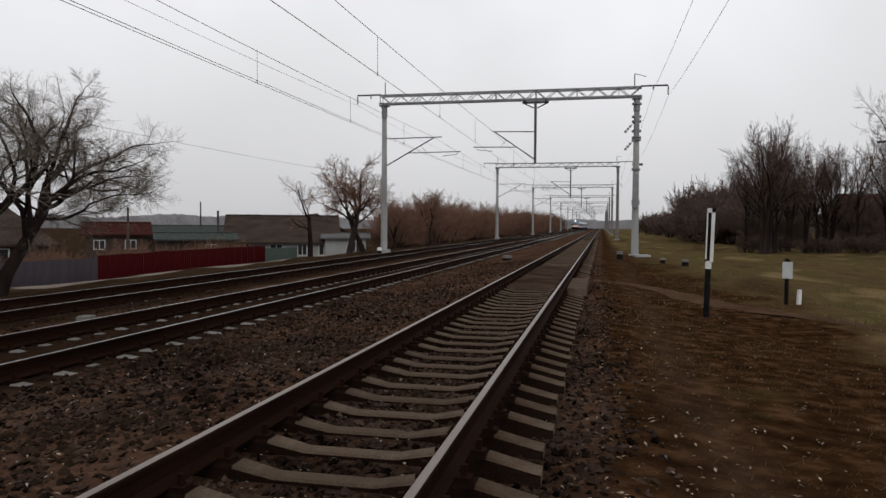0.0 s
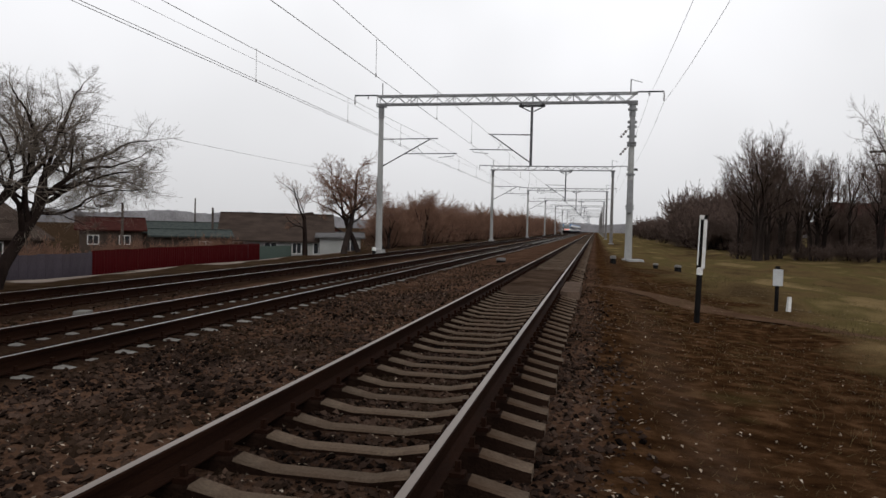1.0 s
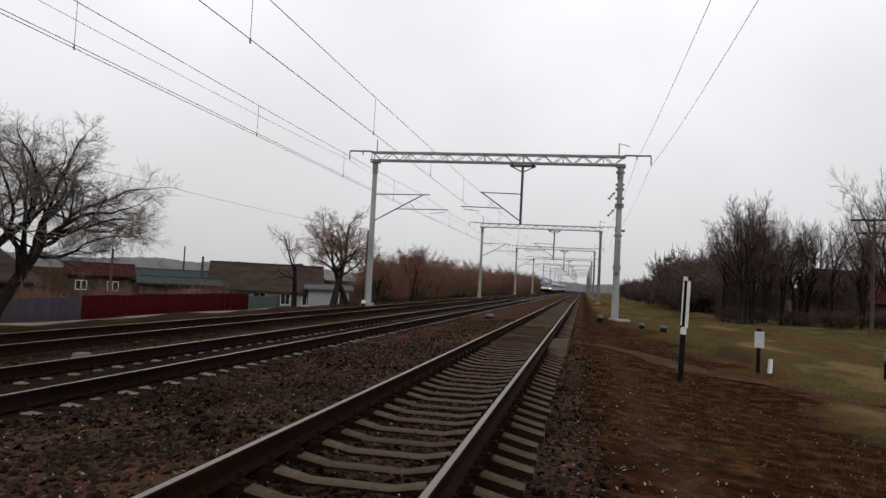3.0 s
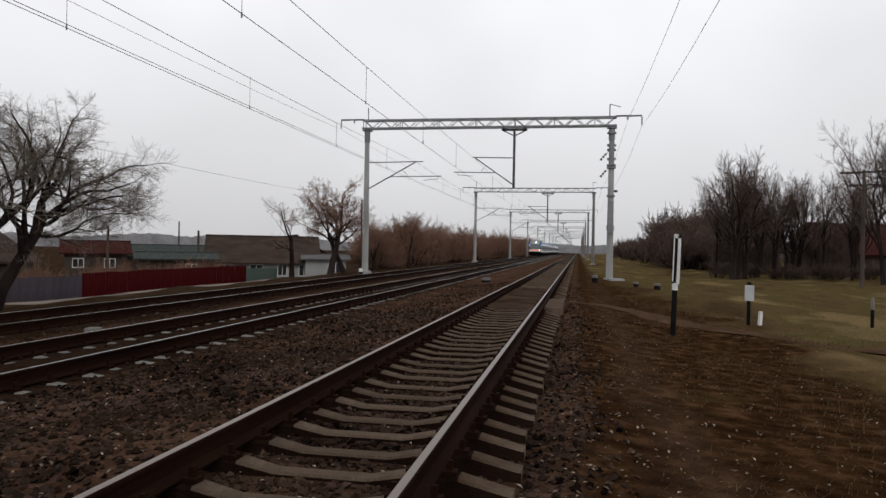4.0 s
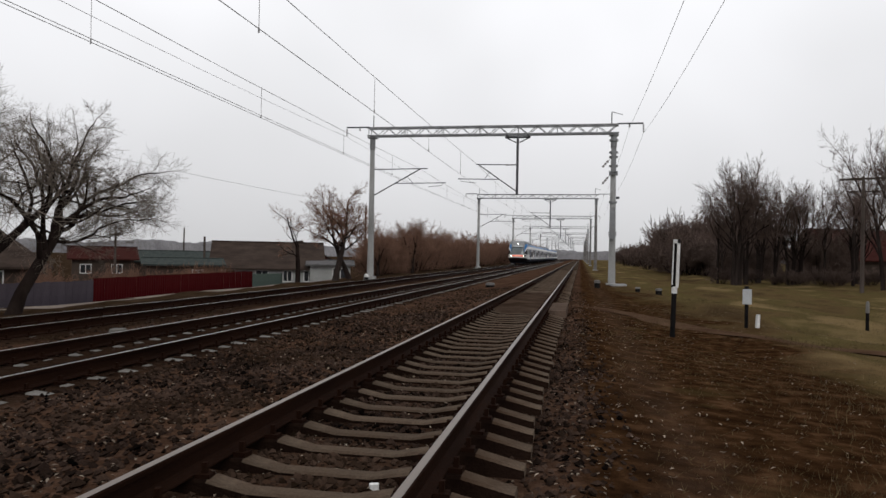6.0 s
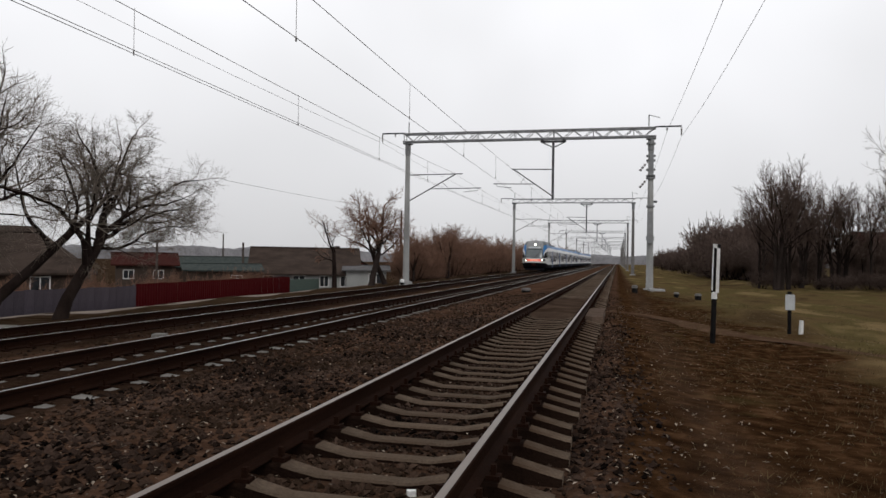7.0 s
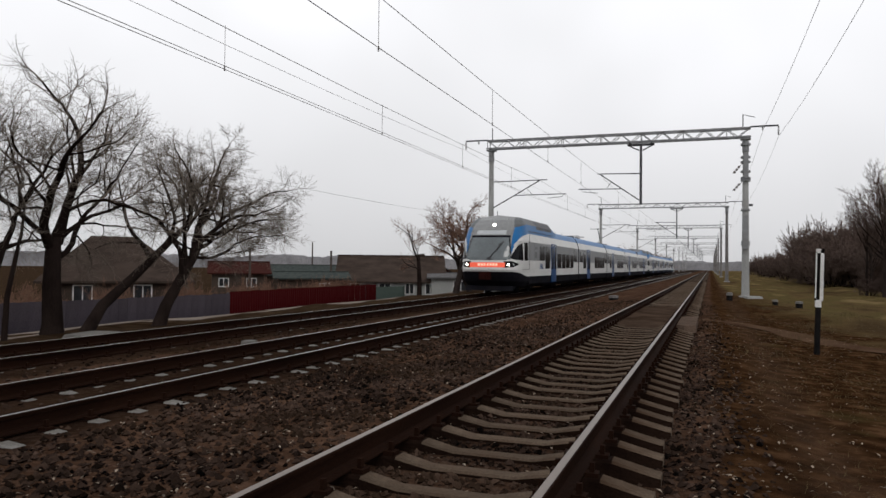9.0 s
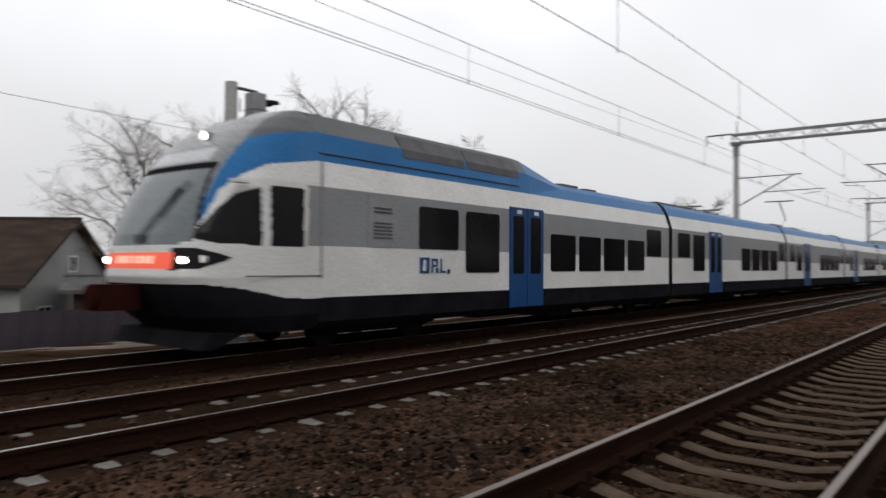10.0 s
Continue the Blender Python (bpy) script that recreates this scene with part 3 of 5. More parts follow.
def rounded_pane(y0, y1, z0, z1, x, depth=0.02, r=0.07):
    """A pane with rounded corners that stands in the plane x, depth thick towards the outside."""
    out = []
    for cy, cz, a0 in ((y1 - r, z1 - r, 0), (y0 + r, z1 - r, 90), (y0 + r, z0 + r, 180), (y1 - r, z0 + r, 270)):
        for k in range(4):
            a = radians(a0 + 30 * k)
            out.append((cy + r * math.cos(a), cz + r * math.sin(a)))
    return Build().prism_x(out, x, x + depth)


def section(high):
    """Half of the body's cross-section from the skirt to the roof's middle, with the paint of each strip."""
    top = [(1.60, 3.32), (1.45, 3.60), (1.30, 3.74), (0.0, 3.80)]
    tall = [(1.64, 3.32), (1.56, 3.83), (1.28, 4.20), (0.0, 4.36)]
    up = [(a[0] + (b[0] - a[0]) * high, a[1] + (b[1] - a[1]) * high) for a, b in zip(top, tall)]
    return [(1.55, 0.42), (1.70, 0.55), (TW, 0.97), (TW, 1.85), (TW, 2.87), *up]


STRIPS = [0, 0, 1, 2, 1, 3, 4, 4]  # dark, dark, white, grey, white, blue, roof, roof


def car_body(stations):
    """The shell of one car through stations of (y, how high the roof is)."""
    b = Build()
    rings = []
    for y, h in stations:
        s = section(h)
        rings.append([(x, y, z) for x, z in s] + [(-x, y, z) for x, z in reversed(s[:-1])])
    k = len(rings[0])
    v = [p for r in rings for p in r]
    b.v = v
    strips = [*STRIPS, *reversed(STRIPS)]
    for i in range(len(rings) - 1):
        for j in range(k - 1):
            b.f.append((i * k + j, i * k + j + 1, (i + 1) * k + j + 1, (i + 1) * k + j))
            low = stations[i][1] + stations[i + 1][1] < 1.0
            b.m.append(3 if low and strips[j] == 4 and j in (6, 9) else strips[j])
        b.f.append((i * k + k - 1, i * k, (i + 1) * k, (i + 1) * k + k - 1))
        b.m.append(0)
    b.f += [tuple(range(k)), tuple((len(rings) - 1) * k + j for j in reversed(range(k)))]
    b.m += [0, 0]
    return b


BODY_MATS = [DARK_P, WHITE_P, GREY_P, BLUE_P, ROOF_P]


def side_window(y0, y1, z0, z1, car):
    for s in (1, -1):
        o = part("window", rounded_pane(y0, y1, z0, z1, TW - 0.006 if s > 0 else -TW - 0.014), GLASS_D, car, "dark tinted window")


def side_door(y0, y1, car):
    """A pair of blue door leaves with tall panes, proud of the side."""
    for s in (1, -1):
        ym = (y0 + y1) / 2
        for a, c in ((y0, ym - 0.012), (ym + 0.012, y1)):
            x = TW - 0.004 if s > 0 else -TW - 0.026
            leaf = part("door", Build().prism_x([(a, 0.56), (c, 0.56), (c, 2.93), (a, 2.93)], x, x + 0.03), DOOR_P, car, "dark blue door leaf")
            xx = x + 0.024 if s > 0 else x - 0.004
            part("door_pane", rounded_pane(a + 0.14, c - 0.14, 1.35, 2.72, xx, 0.01, 0.06), GLASS_D, leaf)
            part("door_mark", Build().prism_x([(a + 0.3, 2.78), (c - 0.25, 2.78), (c - 0.25, 2.87), (a + 0.3, 2.87)], xx, xx + 0.012), WHITE_P, leaf)


def bogie(y, car):
    b = Build()
    for s in (-1, 1):
        b.prism_x([(y - 1.7, 0.35), (y - 1.2, 0.25), (y + 1.2, 0.25), (y + 1.7, 0.35), (y + 1.6, 0.62), (y - 1.6, 0.62)], s * 1.05 - 0.08, s * 1.05 + 0.08)
        for e in (-1.25, 1.25):
            b.tube([(s * 0.73, y + e, 0.43), (s * 0.87, y + e, 0.43)], 0.43, 18)
            b.tube([(s * 1.0, y + e, 0.43), (s * 1.2, y + e, 0.43)], 0.14, 8)
    b.box(-1.0, 1.0, y - 0.3, y + 0.3, 0.3, 0.65)
    part("bogie", b, DARK_P, car)


NOSE = []


def nose(car):
    """The rounded cab: a fine sheet of rows from skirt to roof, cut into shell, windscreen, side windows, lamps and sign."""
    zt = [0.42, 0.70, 0.97, 1.15, 1.32, 1.60, 2.00, 2.30, 2.60, 2.90, 3.20, 3.50, 3.80, 4.05, 4.22, 4.36]
    y0 = [0.70, 0.34, 0.16, 0.06, -0.03, 0.02, 0.10, 0.22, 0.37, 0.55, 0.76, 1.03, 1.38, 1.76, 2.14, 2.44]
    w0 = [1.55, 1.70, 1.74, 1.74, 1.74, 1.74, 1.74, 1.74, 1.74, 1.735, 1.68, 1.63, 1.57, 1.42, 1.22, 0.02]
    nz, na, seam = 170, 221, 2.45
    zs = np.linspace(zt[0], zt[-1], nz)
    u = np.linspace(-1, 1, na)
    au = np.abs(u) ** 1.7
    th = np.sign(u) * (math.pi / 2) * au / (au + (1 - np.abs(u)) ** 1.7)
    P = np.zeros((nz, na, 3))
    for i, z in enumerate(zs):
        yy, ww = np.interp(z, zt, y0), np.interp(z, zt, w0)
        P[i, :, 0] = ww * np.sign(np.sin(th)) * np.abs(np.sin(th)) ** 0.58
        P[i, :, 1] = seam - (seam - yy) * np.abs(np.cos(th)) ** 0.58
        P[i, :, 2] = z
    low_y, low_z = [0.0, 0.2, 0.36, 0.70, 1.0, 1.4, 2.45], [1.5, 1.85, 2.08, 2.70, 2.95, 3.15, 3.32]
    up_y, up_z = [0.3, 0.65, 1.05, 1.55, 2.45], [3.2, 3.38, 3.54, 3.68, 3.84]
    kinds = {k: Build() for k in ("dark", "white", "grey_a", "grey_b", "blue_a", "blue_b", "roof_a", "roof_b", "dome", "glass", "cab_a", "cab_b", "rear_a", "rear_b", "orange", "sign", "lampbay_a", "lampbay_b", "line")}
    for i in range(nz - 1 if not NOSE else 0):
        for j in range(na - 1):
            q = P[i, j], P[i, j + 1], P[i + 1, j + 1], P[i + 1, j]
            x, y, z = np.mean(q, 0)
            ax, side = abs(x), "_a" if x > 0 else "_b"
            zl, zu = np.interp(y, low_y, low_z), np.interp(y, up_y, up_z)
            skirt = np.interp(y, [-1, 0.3, 0.9, 1.7, 2.45], [1.24, 1.22, 1.15, 0.98, 0.95])
            xw = np.interp(z, [2.0, 3.1], [1.22, 1.02])
            if z < skirt:
                k = "dark"
            elif 1.44 < z < 1.70 and ax < 0.96:
                k = "orange"
            elif ax > 0.92 and y < 0.75 and abs(z - 1.60 - 0.03 * y) < 0.17 * min(1, max(0, (0.80 - y) / 0.5)):
                k = "lampbay" + side
            elif z > zl or (ax < xw and z > 1.86):
                if z < 1.82 and ax < xw:
                    k = "white"
                elif ax < xw and z < 3.06:
                    k = "glass"
                elif ax < xw + 0.06 and z < 3.16:
                    k = "line"
                elif ax < 0.82 and 3.22 < z < 3.46:
                    k = "sign"
                elif ax < np.interp(z, [3.58, 4.3], [1.18, 0.95]):
                    k = "dome"
                elif z > zu:
                    k = "roof" + side
                else:
                    k = "blue" + side
            elif ax > 1.2 and 0.26 < y < 1.24 and z < np.interp(y, [0.26, 0.6, 0.85, 1.24], [1.94, 2.38, 2.63, 2.76]) and z > np.interp(y, [0.26, 0.55, 1.24], [1.92, 1.85, 1.82]):
                k = "cab" + side
            elif ax > 1.0 and 1.40 < y < 2.06 and 1.83 < z < 2.79:
                k = "rear" + side
            elif y > 1.30 and 1.85 < z < 2.87:
                k = "grey" + side if y > 2.15 else "white"
            else:
                k = "white"
            kinds[k].faces(q, [(0, 1, 2, 3)])
    mats = {"dark": (DARK_P, "dark_apron", ""), "white": (WHITE_P, "nose_shell", "white painted cab shell"), "grey": (GREY_P, "grey_panel", ""), "blue": (BLUE_P, "blue_band", "curved blue band round the windscreen"),
            "roof": (ROOF_P, "cab_roof", "dark grey cab roof edge"), "dome": (DOME_P, "cab_dome", "pale grey domed cab roof"), "glass": (GLASS_W, "windscreen", "large tinted windscreen"), "cab": (GLASS_D, "cab_window", "black cab side window"),
            "orange": (ORANGE, "number_display", "lit orange display"), "sign": (GLASS_S, "destination_sign", "pale glass of the destination sign"), "lampbay": (GLASS_D, "lamp_bay", ""), "line": (DARK_P, "dark_trim", "")}
    for k, b in kinds.items():
        if not b.f:
            continue
        mt, nm, lab = mats[k.replace("rear", "cab").split("_")[0]]
        me = b.mesh(nm, mt, True)
        w = bmesh.new()
        w.from_mesh(me)
        bmesh.ops.remove_doubles(w, verts=w.verts, dist=0.0005)
        w.to_mesh(me)
        w.free()
        NOSE.append((nm, me, lab))
    for nm, me, lab in NOSE:
        part(nm, me, None, car, lab)

    def front(x, z, out=0.0):
        yy, ww = np.interp(z, zt, y0), np.interp(z, zt, w0)
        s = min(1, abs(x) / ww) ** (1 / 0.58)
        return (x, seam - (seam - yy) * math.sqrt(max(0, 1 - s * s)) ** 0.58 - out, z)

    for s in (-1, 1):
        a, c = Vector(front(s * 1.13, 1.58, 0.03)), Vector(front(s * 1.13, 1.58, -0.05))
        part("headlamp", Build().tube([a, c], 0.050, 16), LAMP, car, "lit headlamp")
        a, c = Vector(front(s * 1.36, 1.60, 0.02)), Vector(front(s * 1.36, 1.60, -0.05))
        part("marker_lamp", Build().tube([a, c], 0.06, 10), GLASS_S, car)
        # mirror camera arm over the side window
        part("mirror_arm", Build().box(s * 1.66 - 0.09, s * 1.66 + 0.09, 0.66, 0.98, 2.79, 2.84, bev=0.04), WHITE_P, car)
    a = Vector(front(0.05, 3.74, 0.02))
    lamp = Build().tube([a, a + Vector((0, 0.12, 0))], 0.085, 14)
    part("top_lamp", lamp, LAMP_TOP, car, "lit lamp above the windscreen")
    # tube added to hide the lamp from the side, as a recess would
    part("lamp_side_screen", Build().tube([a + Vector((0, -0.07, 0)), a + Vector((0, 0.2, 0))], 0.095, 14, cap=False), DOME_P, car)
    # unreadable number on the display
    for x0_, x1_ in ((-0.5, -0.36), (-0.32, -0.2), (-0.16, -0.06), (0.02, 0.1), (0.16, 0.28), (0.32, 0.44), (0.48, 0.58)):
        for za, zb in ((1.53, 1.65),):
            p4 = [front(x0_, za, 0.008), front(x1_, za, 0.008), front(x1_, zb, 0.008), front(x0_, zb, 0.008)]
            part("display_bar", Build().faces(p4, [(0, 1, 2, 3)]), BARS, car)
    # wiper, sill line and coupler
    w = Build()
    w.tube([front(0.15, 1.98, 0.05), front(0.5, 2.45, 0.05), front(0.62, 2.75, 0.05)], 0.022, 5)
    w.tube([front(0.45, 2.3, 0.06), front(0.78, 2.85, 0.06)], 0.02, 5)
    w.box(0.0, 0.22, front(0, 1.95)[1] - 0.06, front(0, 1.95)[1], 1.86, 1.98)
    part("wiper", w, STEEL_DARK, car)
    c = Build()
    c.box(-0.26, 0.26, -0.62, 0.1, 0.8, 1.2, bev=0.1)
    c.tube([(0, -0.4, 1.0), (0, 0.7, 1.0)], 0.16, 8)
    c.tube([(0, -0.68, 1.0), (0, -0.6, 1.0)], 0.2, 12)
    part("coupler", c, RED_C, car, "dark red coupler")
    pl = Build()
    pl.prism_x([(0.4, 0.2), (0.7, 0.2), (1.3, 0.45), (0.55, 0.45)], -1.3, 1.3)
    part("snow_plough", pl, DARK_P, car)


def end_car(train, y_front, flip):
    """A driving car 18.3 m long; flip: its cab at the far end."""
    L = 18.3
    car = part("end_car", car_body([(2.45, 1), (8.9, 1), (9.4, 0.93), (11.2, 0.06), (11.6, 0), (L, 0)]), BODY_MATS, train, "driving car, white and grey below a blue roof band")
    car.matrix_local = pose(0, y_front, 0) if not flip else pose(0, y_front, 0, 0, 0, 180)
    nose(car)
    for y0, y1, z0, z1 in ((5.03, 6.33, 1.86, 2.71), (6.60, 7.89, 1.38, 2.71), (10.25, 11.57, 1.40, 2.36), (11.79, 13.09, 1.40, 2.36), (13.30, 14.70, 1.41, 2.36), (14.94, 16.19, 1.42, 2.36), (16.41, 17.6, 1.88, 2.75)):
        side_window(y0, y1, z0, z1, car)
    side_door(8.32, 9.85, car)
    for s in (1, -1):
        x = TW - 0.004 if s > 0 else -TW - 0.014
        g = part("vent_panel", Build().prism_x([(3.58, 1.86), (4.33, 1.86), (4.33, 2.83), (3.58, 2.83)], x, x + 0.018), GREY_P, car)
        v = Build()
        for za, zb in ((2.02, 2.36), (2.5, 2.64)):
            for k in range(5 if za < 2.4 else 2):
                z = za + (zb - za) * k / (5 if za < 2.4 else 2)
                v.prism_x([(3.72, z), (4.22, z), (4.22, z + 0.035), (3.72, z + 0.035)], x + (0.016 if s > 0 else -0.01), x + (0.028 if s > 0 else 0.002))
        part("vent_slats", v, STEEL_DARK, g)
        part("panel_seam", Build().box(x, x + 0.018, 2.43, 2.46, 1.3, 3.3), GREY_P, car)
        xs = x + 0.004
        part("trim_line", Build().prism_x([(0.9, 1.33), (2.45, 1.33), (2.45, 1.35), (0.9, 1.35)], xs, xs + 0.012), STEEL_DARK, car)
        part("roof_line", Build().box(min(s * 1.60, s * 1.645), max(s * 1.60, s * 1.645), 2.5, 8.9, 3.46, 3.475), STEEL_DARK, car)
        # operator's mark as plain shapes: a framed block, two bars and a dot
        lg = Build()
        lg.prism_x([(5.06, 1.37), (5.36, 1.37), (5.36, 1.69), (5.06, 1.69)], x, x + 0.018)
        part("emblem", lg, DOOR_P, car, "dark blue emblem")
        lw = Build()
        lw.prism_x([(5.14, 1.42), (5.24, 1.42), (5.24, 1.64), (5.16, 1.64)], x + (0.014 if s > 0 else -0.004), x + (0.022 if s > 0 else 0.004))
        part("emblem_field", lw, WHITE_P, car)
        for ya, yb, za, zb in ((5.43, 5.48, 1.38, 1.67), (5.48, 5.62, 1.62, 1.67), (5.48, 5.62, 1.50, 1.54), (5.58, 5.63, 1.54, 1.67), (5.57, 5.66, 1.38, 1.48), (5.72, 5.77, 1.38, 1.67), (5.77, 5.9, 1.38, 1.42), (5.95, 6.04, 1.36, 1.46)):
            part("emblem_bar", Build().prism_x([(ya, za), (yb, za), (yb, zb), (ya, zb)], x, x + 0.017), DOOR_P, car)
        # roof-side grilles, leaning in with the raised roof
        for ya, yb in ((4.7, 6.75), (6.85, 8.95)):
            gr = Build()
            pr = [(1.585, 3.66), (1.56, 3.83), (1.36, 4.12)]
            gr.v = [(s * (px + 0.012), yy, pz) for yy in (ya, yb) for px, pz in pr]
            gr.f = [(0, 1, 4, 3), (1, 2, 5, 4)]
            gr.m = [0, 0]
            part("roof_grille", gr, STEEL_DARK, car, "dark roof grille")
    r = Build()
    r.box(-0.7, 0.7, 12.6, 13.8, 3.78, 3.95, bev=0.1)
    r.box(-0.5, 0.5, 14.6, 15.4, 3.78, 3.98, bev=0.1)
    part("roof_box", r, STEEL_DARK, car)
    r2 = Build()
    r2.tube([(0, 2.0, 4.3), (0, 2.0, 4.55)], 0.02, 5)
    part("aerial", r2, STEEL_DARK, car)
    bogie(4.6, car)
    u = Build()
    u.box(-1.35, 1.35, 7.6, 16.2, 0.34, 0.5)
    u.box(-1.2, 1.2, 11.0, 12.4, 0.2, 0.4)
    part("underframe", u, DARK_P, car)
    return car


def middle_car(train, y0, kind):
    L = 16.0
    car = part("middle_car", car_body([(0.12, 0), (L - 0.12, 0)]), BODY_MATS, train, "passenger car, white and grey below a blue roof band")
    car.matrix_local = pose(0, y0, 0)
    for a, c, z0, z1 in ((0.65, 1.85, 1.89, 2.75), (2.2, 3.45, 1.40, 2.74), (8.2, 9.55, 1.41, 2.38), (9.75, 11.1, 1.41, 2.38), (11.3, 12.65, 1.41, 2.38), (12.85, 14.2, 1.41, 2.38), (14.5, 15.65, 1.9, 2.76)):
        side_window(a, c, z0, z1, car)
    side_door(3.97, 5.5, car)
    r = Build()
    r.box(-0.8, 0.8, 1.0, 3.4, 3.78, 3.93, bev=0.1)
    r.box(-0.6, 0.6, 10.2, 12.2, 3.78, 3.9, bev=0.1)
    part("roof_box", r, STEEL_DARK, car)
    if kind == 1:
        p = Build()
        p.box(-0.7, 0.7, 5.6, 7.6, 3.86, 3.94)
        p.tube([(0, 5.9, 3.95), (0, 7.4, 4.5), (0, 5.8, 5.5)], 0.04, 6)
        p.tube([(-0.8, 5.8, 5.52), (0.8, 5.8, 5.52)], 0.04, 6)
        part("pantograph", p, STEEL_DARK, car, "raised pantograph")
    if kind == 0:
        p = Build()
        for yy in (6.2, 8.6):
            p.tube([(-0.7, yy, 4.12), (0.7, yy, 4.12)], 0.035, 6)
            p.tube([(-0.5, yy - 0.5, 4.0), (0.5, yy - 0.5, 4.0)], 0.035, 6)
            p.tube([(0, yy, 4.1), (0, yy + 1.2, 3.9)], 0.04, 6)
            p.box(-0.4, 0.4, yy - 0.4, yy + 0.9, 3.78, 3.86)
        part("roof_gear", p, STEEL_DARK, car)
    g = Build()
    for k in range(6):
        yy = -0.16 + 0.056 * k
        w = TW - (0.05 if k % 2 else 0.12)
        g.prism_y([(-w, 0.55), (w, 0.55), (w, 3.0), (1.42, 3.66), (-1.42, 3.66), (-w, 3.0)], yy, yy + 0.05)
    part("bellows", g, BELLOWS, car)
    bogie(-0.15, car)
    u = Build()
    u.box(-1.35, 1.35, 2.4, 13.6, 0.34, 0.5)
    u.box(-1.1, 1.1, 6.0, 9.0, 0.2, 0.4)
    part("underframe", u, DARK_P, car)


UNIT = 18.5 + 16.1 * 3 + 0.2 + 18.3


def build_train():
    train = thing("train", "white, grey and blue electric train of two coupled units, lamps lit", "train")
    for y in (0.0, UNIT + 1.3):
        end_car(train, y, False)
        for k in range(3):
            middle_car(train, y + 18.5 + 16.1 * k, k)
        end_car(train, y + UNIT, True)
        g = Build().box(-TW + 0.1, TW - 0.1, y + UNIT - 18.6, y + UNIT - 18.25, 0.55, 3.6)
        part("bellows", g, BELLOWS, train)
    return train


TRAIN = build_train()


# ---- signals, posts and small lineside things ----
BLACK_P = surface("black_post_paint", (0.0072, 0.0066, 0.0066), (0.0132, 0.0120, 0.0114), 4, 0.8, 0, 0.15, 40)
WHITE_W = surface("chalky_white_paint", (0.55, 0.545, 0.53), (0.68, 0.675, 0.66), 4, 0.8, 0, 0.15, 40, dirt=(0.3, 0.27, 0.23), dirt_amt=0.5)
GREY_W = surface("pale_grey_enamel", (0.33, 0.34, 0.345), (0.42, 0.43, 0.435), 4, 0.6, 0, 0.05, 40)
WOOD_G = surface("weathered_pole_wood", (0.035, 0.027, 0.023), (0.065, 0.052, 0.045), 2, 0.95, 0, 0.4, 40, stretch=(1, 1, 0.15))
RED_F = surface("dark_red_sheet_metal", (0.0378, 0.0036, 0.0043), (0.0540, 0.0058, 0.0065), 0.7, 0.8, 0, 0.05, 20, dirt=(0.06, 0.02, 0.018), dirt_amt=0.4)
GREY_F = surface("grey_violet_fence_board", (0.0440, 0.0370, 0.0450), (0.0680, 0.0580, 0.0690), 0.8, 0.85, 0, 0.2, 20, dirt=(0.08, 0.065, 0.06), dirt_amt=0.5, rand=0.1)
WALL_W = surface("whitewashed_wall", (0.2340, 0.2405, 0.2307), (0.3055, 0.3087, 0.2990), 0.6, 0.9, 0, 0.15, 18, dirt=(0.25, 0.24, 0.22), dirt_amt=0.4)
WALL_B = surface("brown_timber_wall", (0.0360, 0.0264, 0.0216), (0.0576, 0.0432, 0.0346), 0.6, 0.9, 0, 0.2, 18)
WALL_R = surface("red_brick_wall", (0.0780, 0.0270, 0.0210), (0.1080, 0.0390, 0.0300), 0.8, 0.9, 0, 0.2, 18)
ROOF_BR = surface("brown_slate_roof", (0.0300, 0.0218, 0.0180), (0.0510, 0.0375, 0.0307), 0.7, 0.85, 0, 0.3, 12, stretch=(1, 1, 4))
ROOF_GR = surface("grey_sheet_roof", (0.0720, 0.0690, 0.0690), (0.1080, 0.1050, 0.1050), 0.6, 0.8, 0, 0.2, 12, stretch=(4, 4, 1))
ROOF_RE = surface("faded_red_roof", (0.0304, 0.0096, 0.0079), (0.0429, 0.0150, 0.0122), 0.6, 0.8, 0, 0.2, 12, stretch=(4, 4, 1))
GREEN_F = surface("grey_green_fence", (0.0600, 0.0840, 0.0720), (0.0900, 0.1140, 0.0990), 0.8, 0.85, 0, 0.2, 20)
PANE = surface("dark_house_window", (0.012, 0.013, 0.015), (0.025, 0.027, 0.03), 2, 0.2, 0, 0, 20)


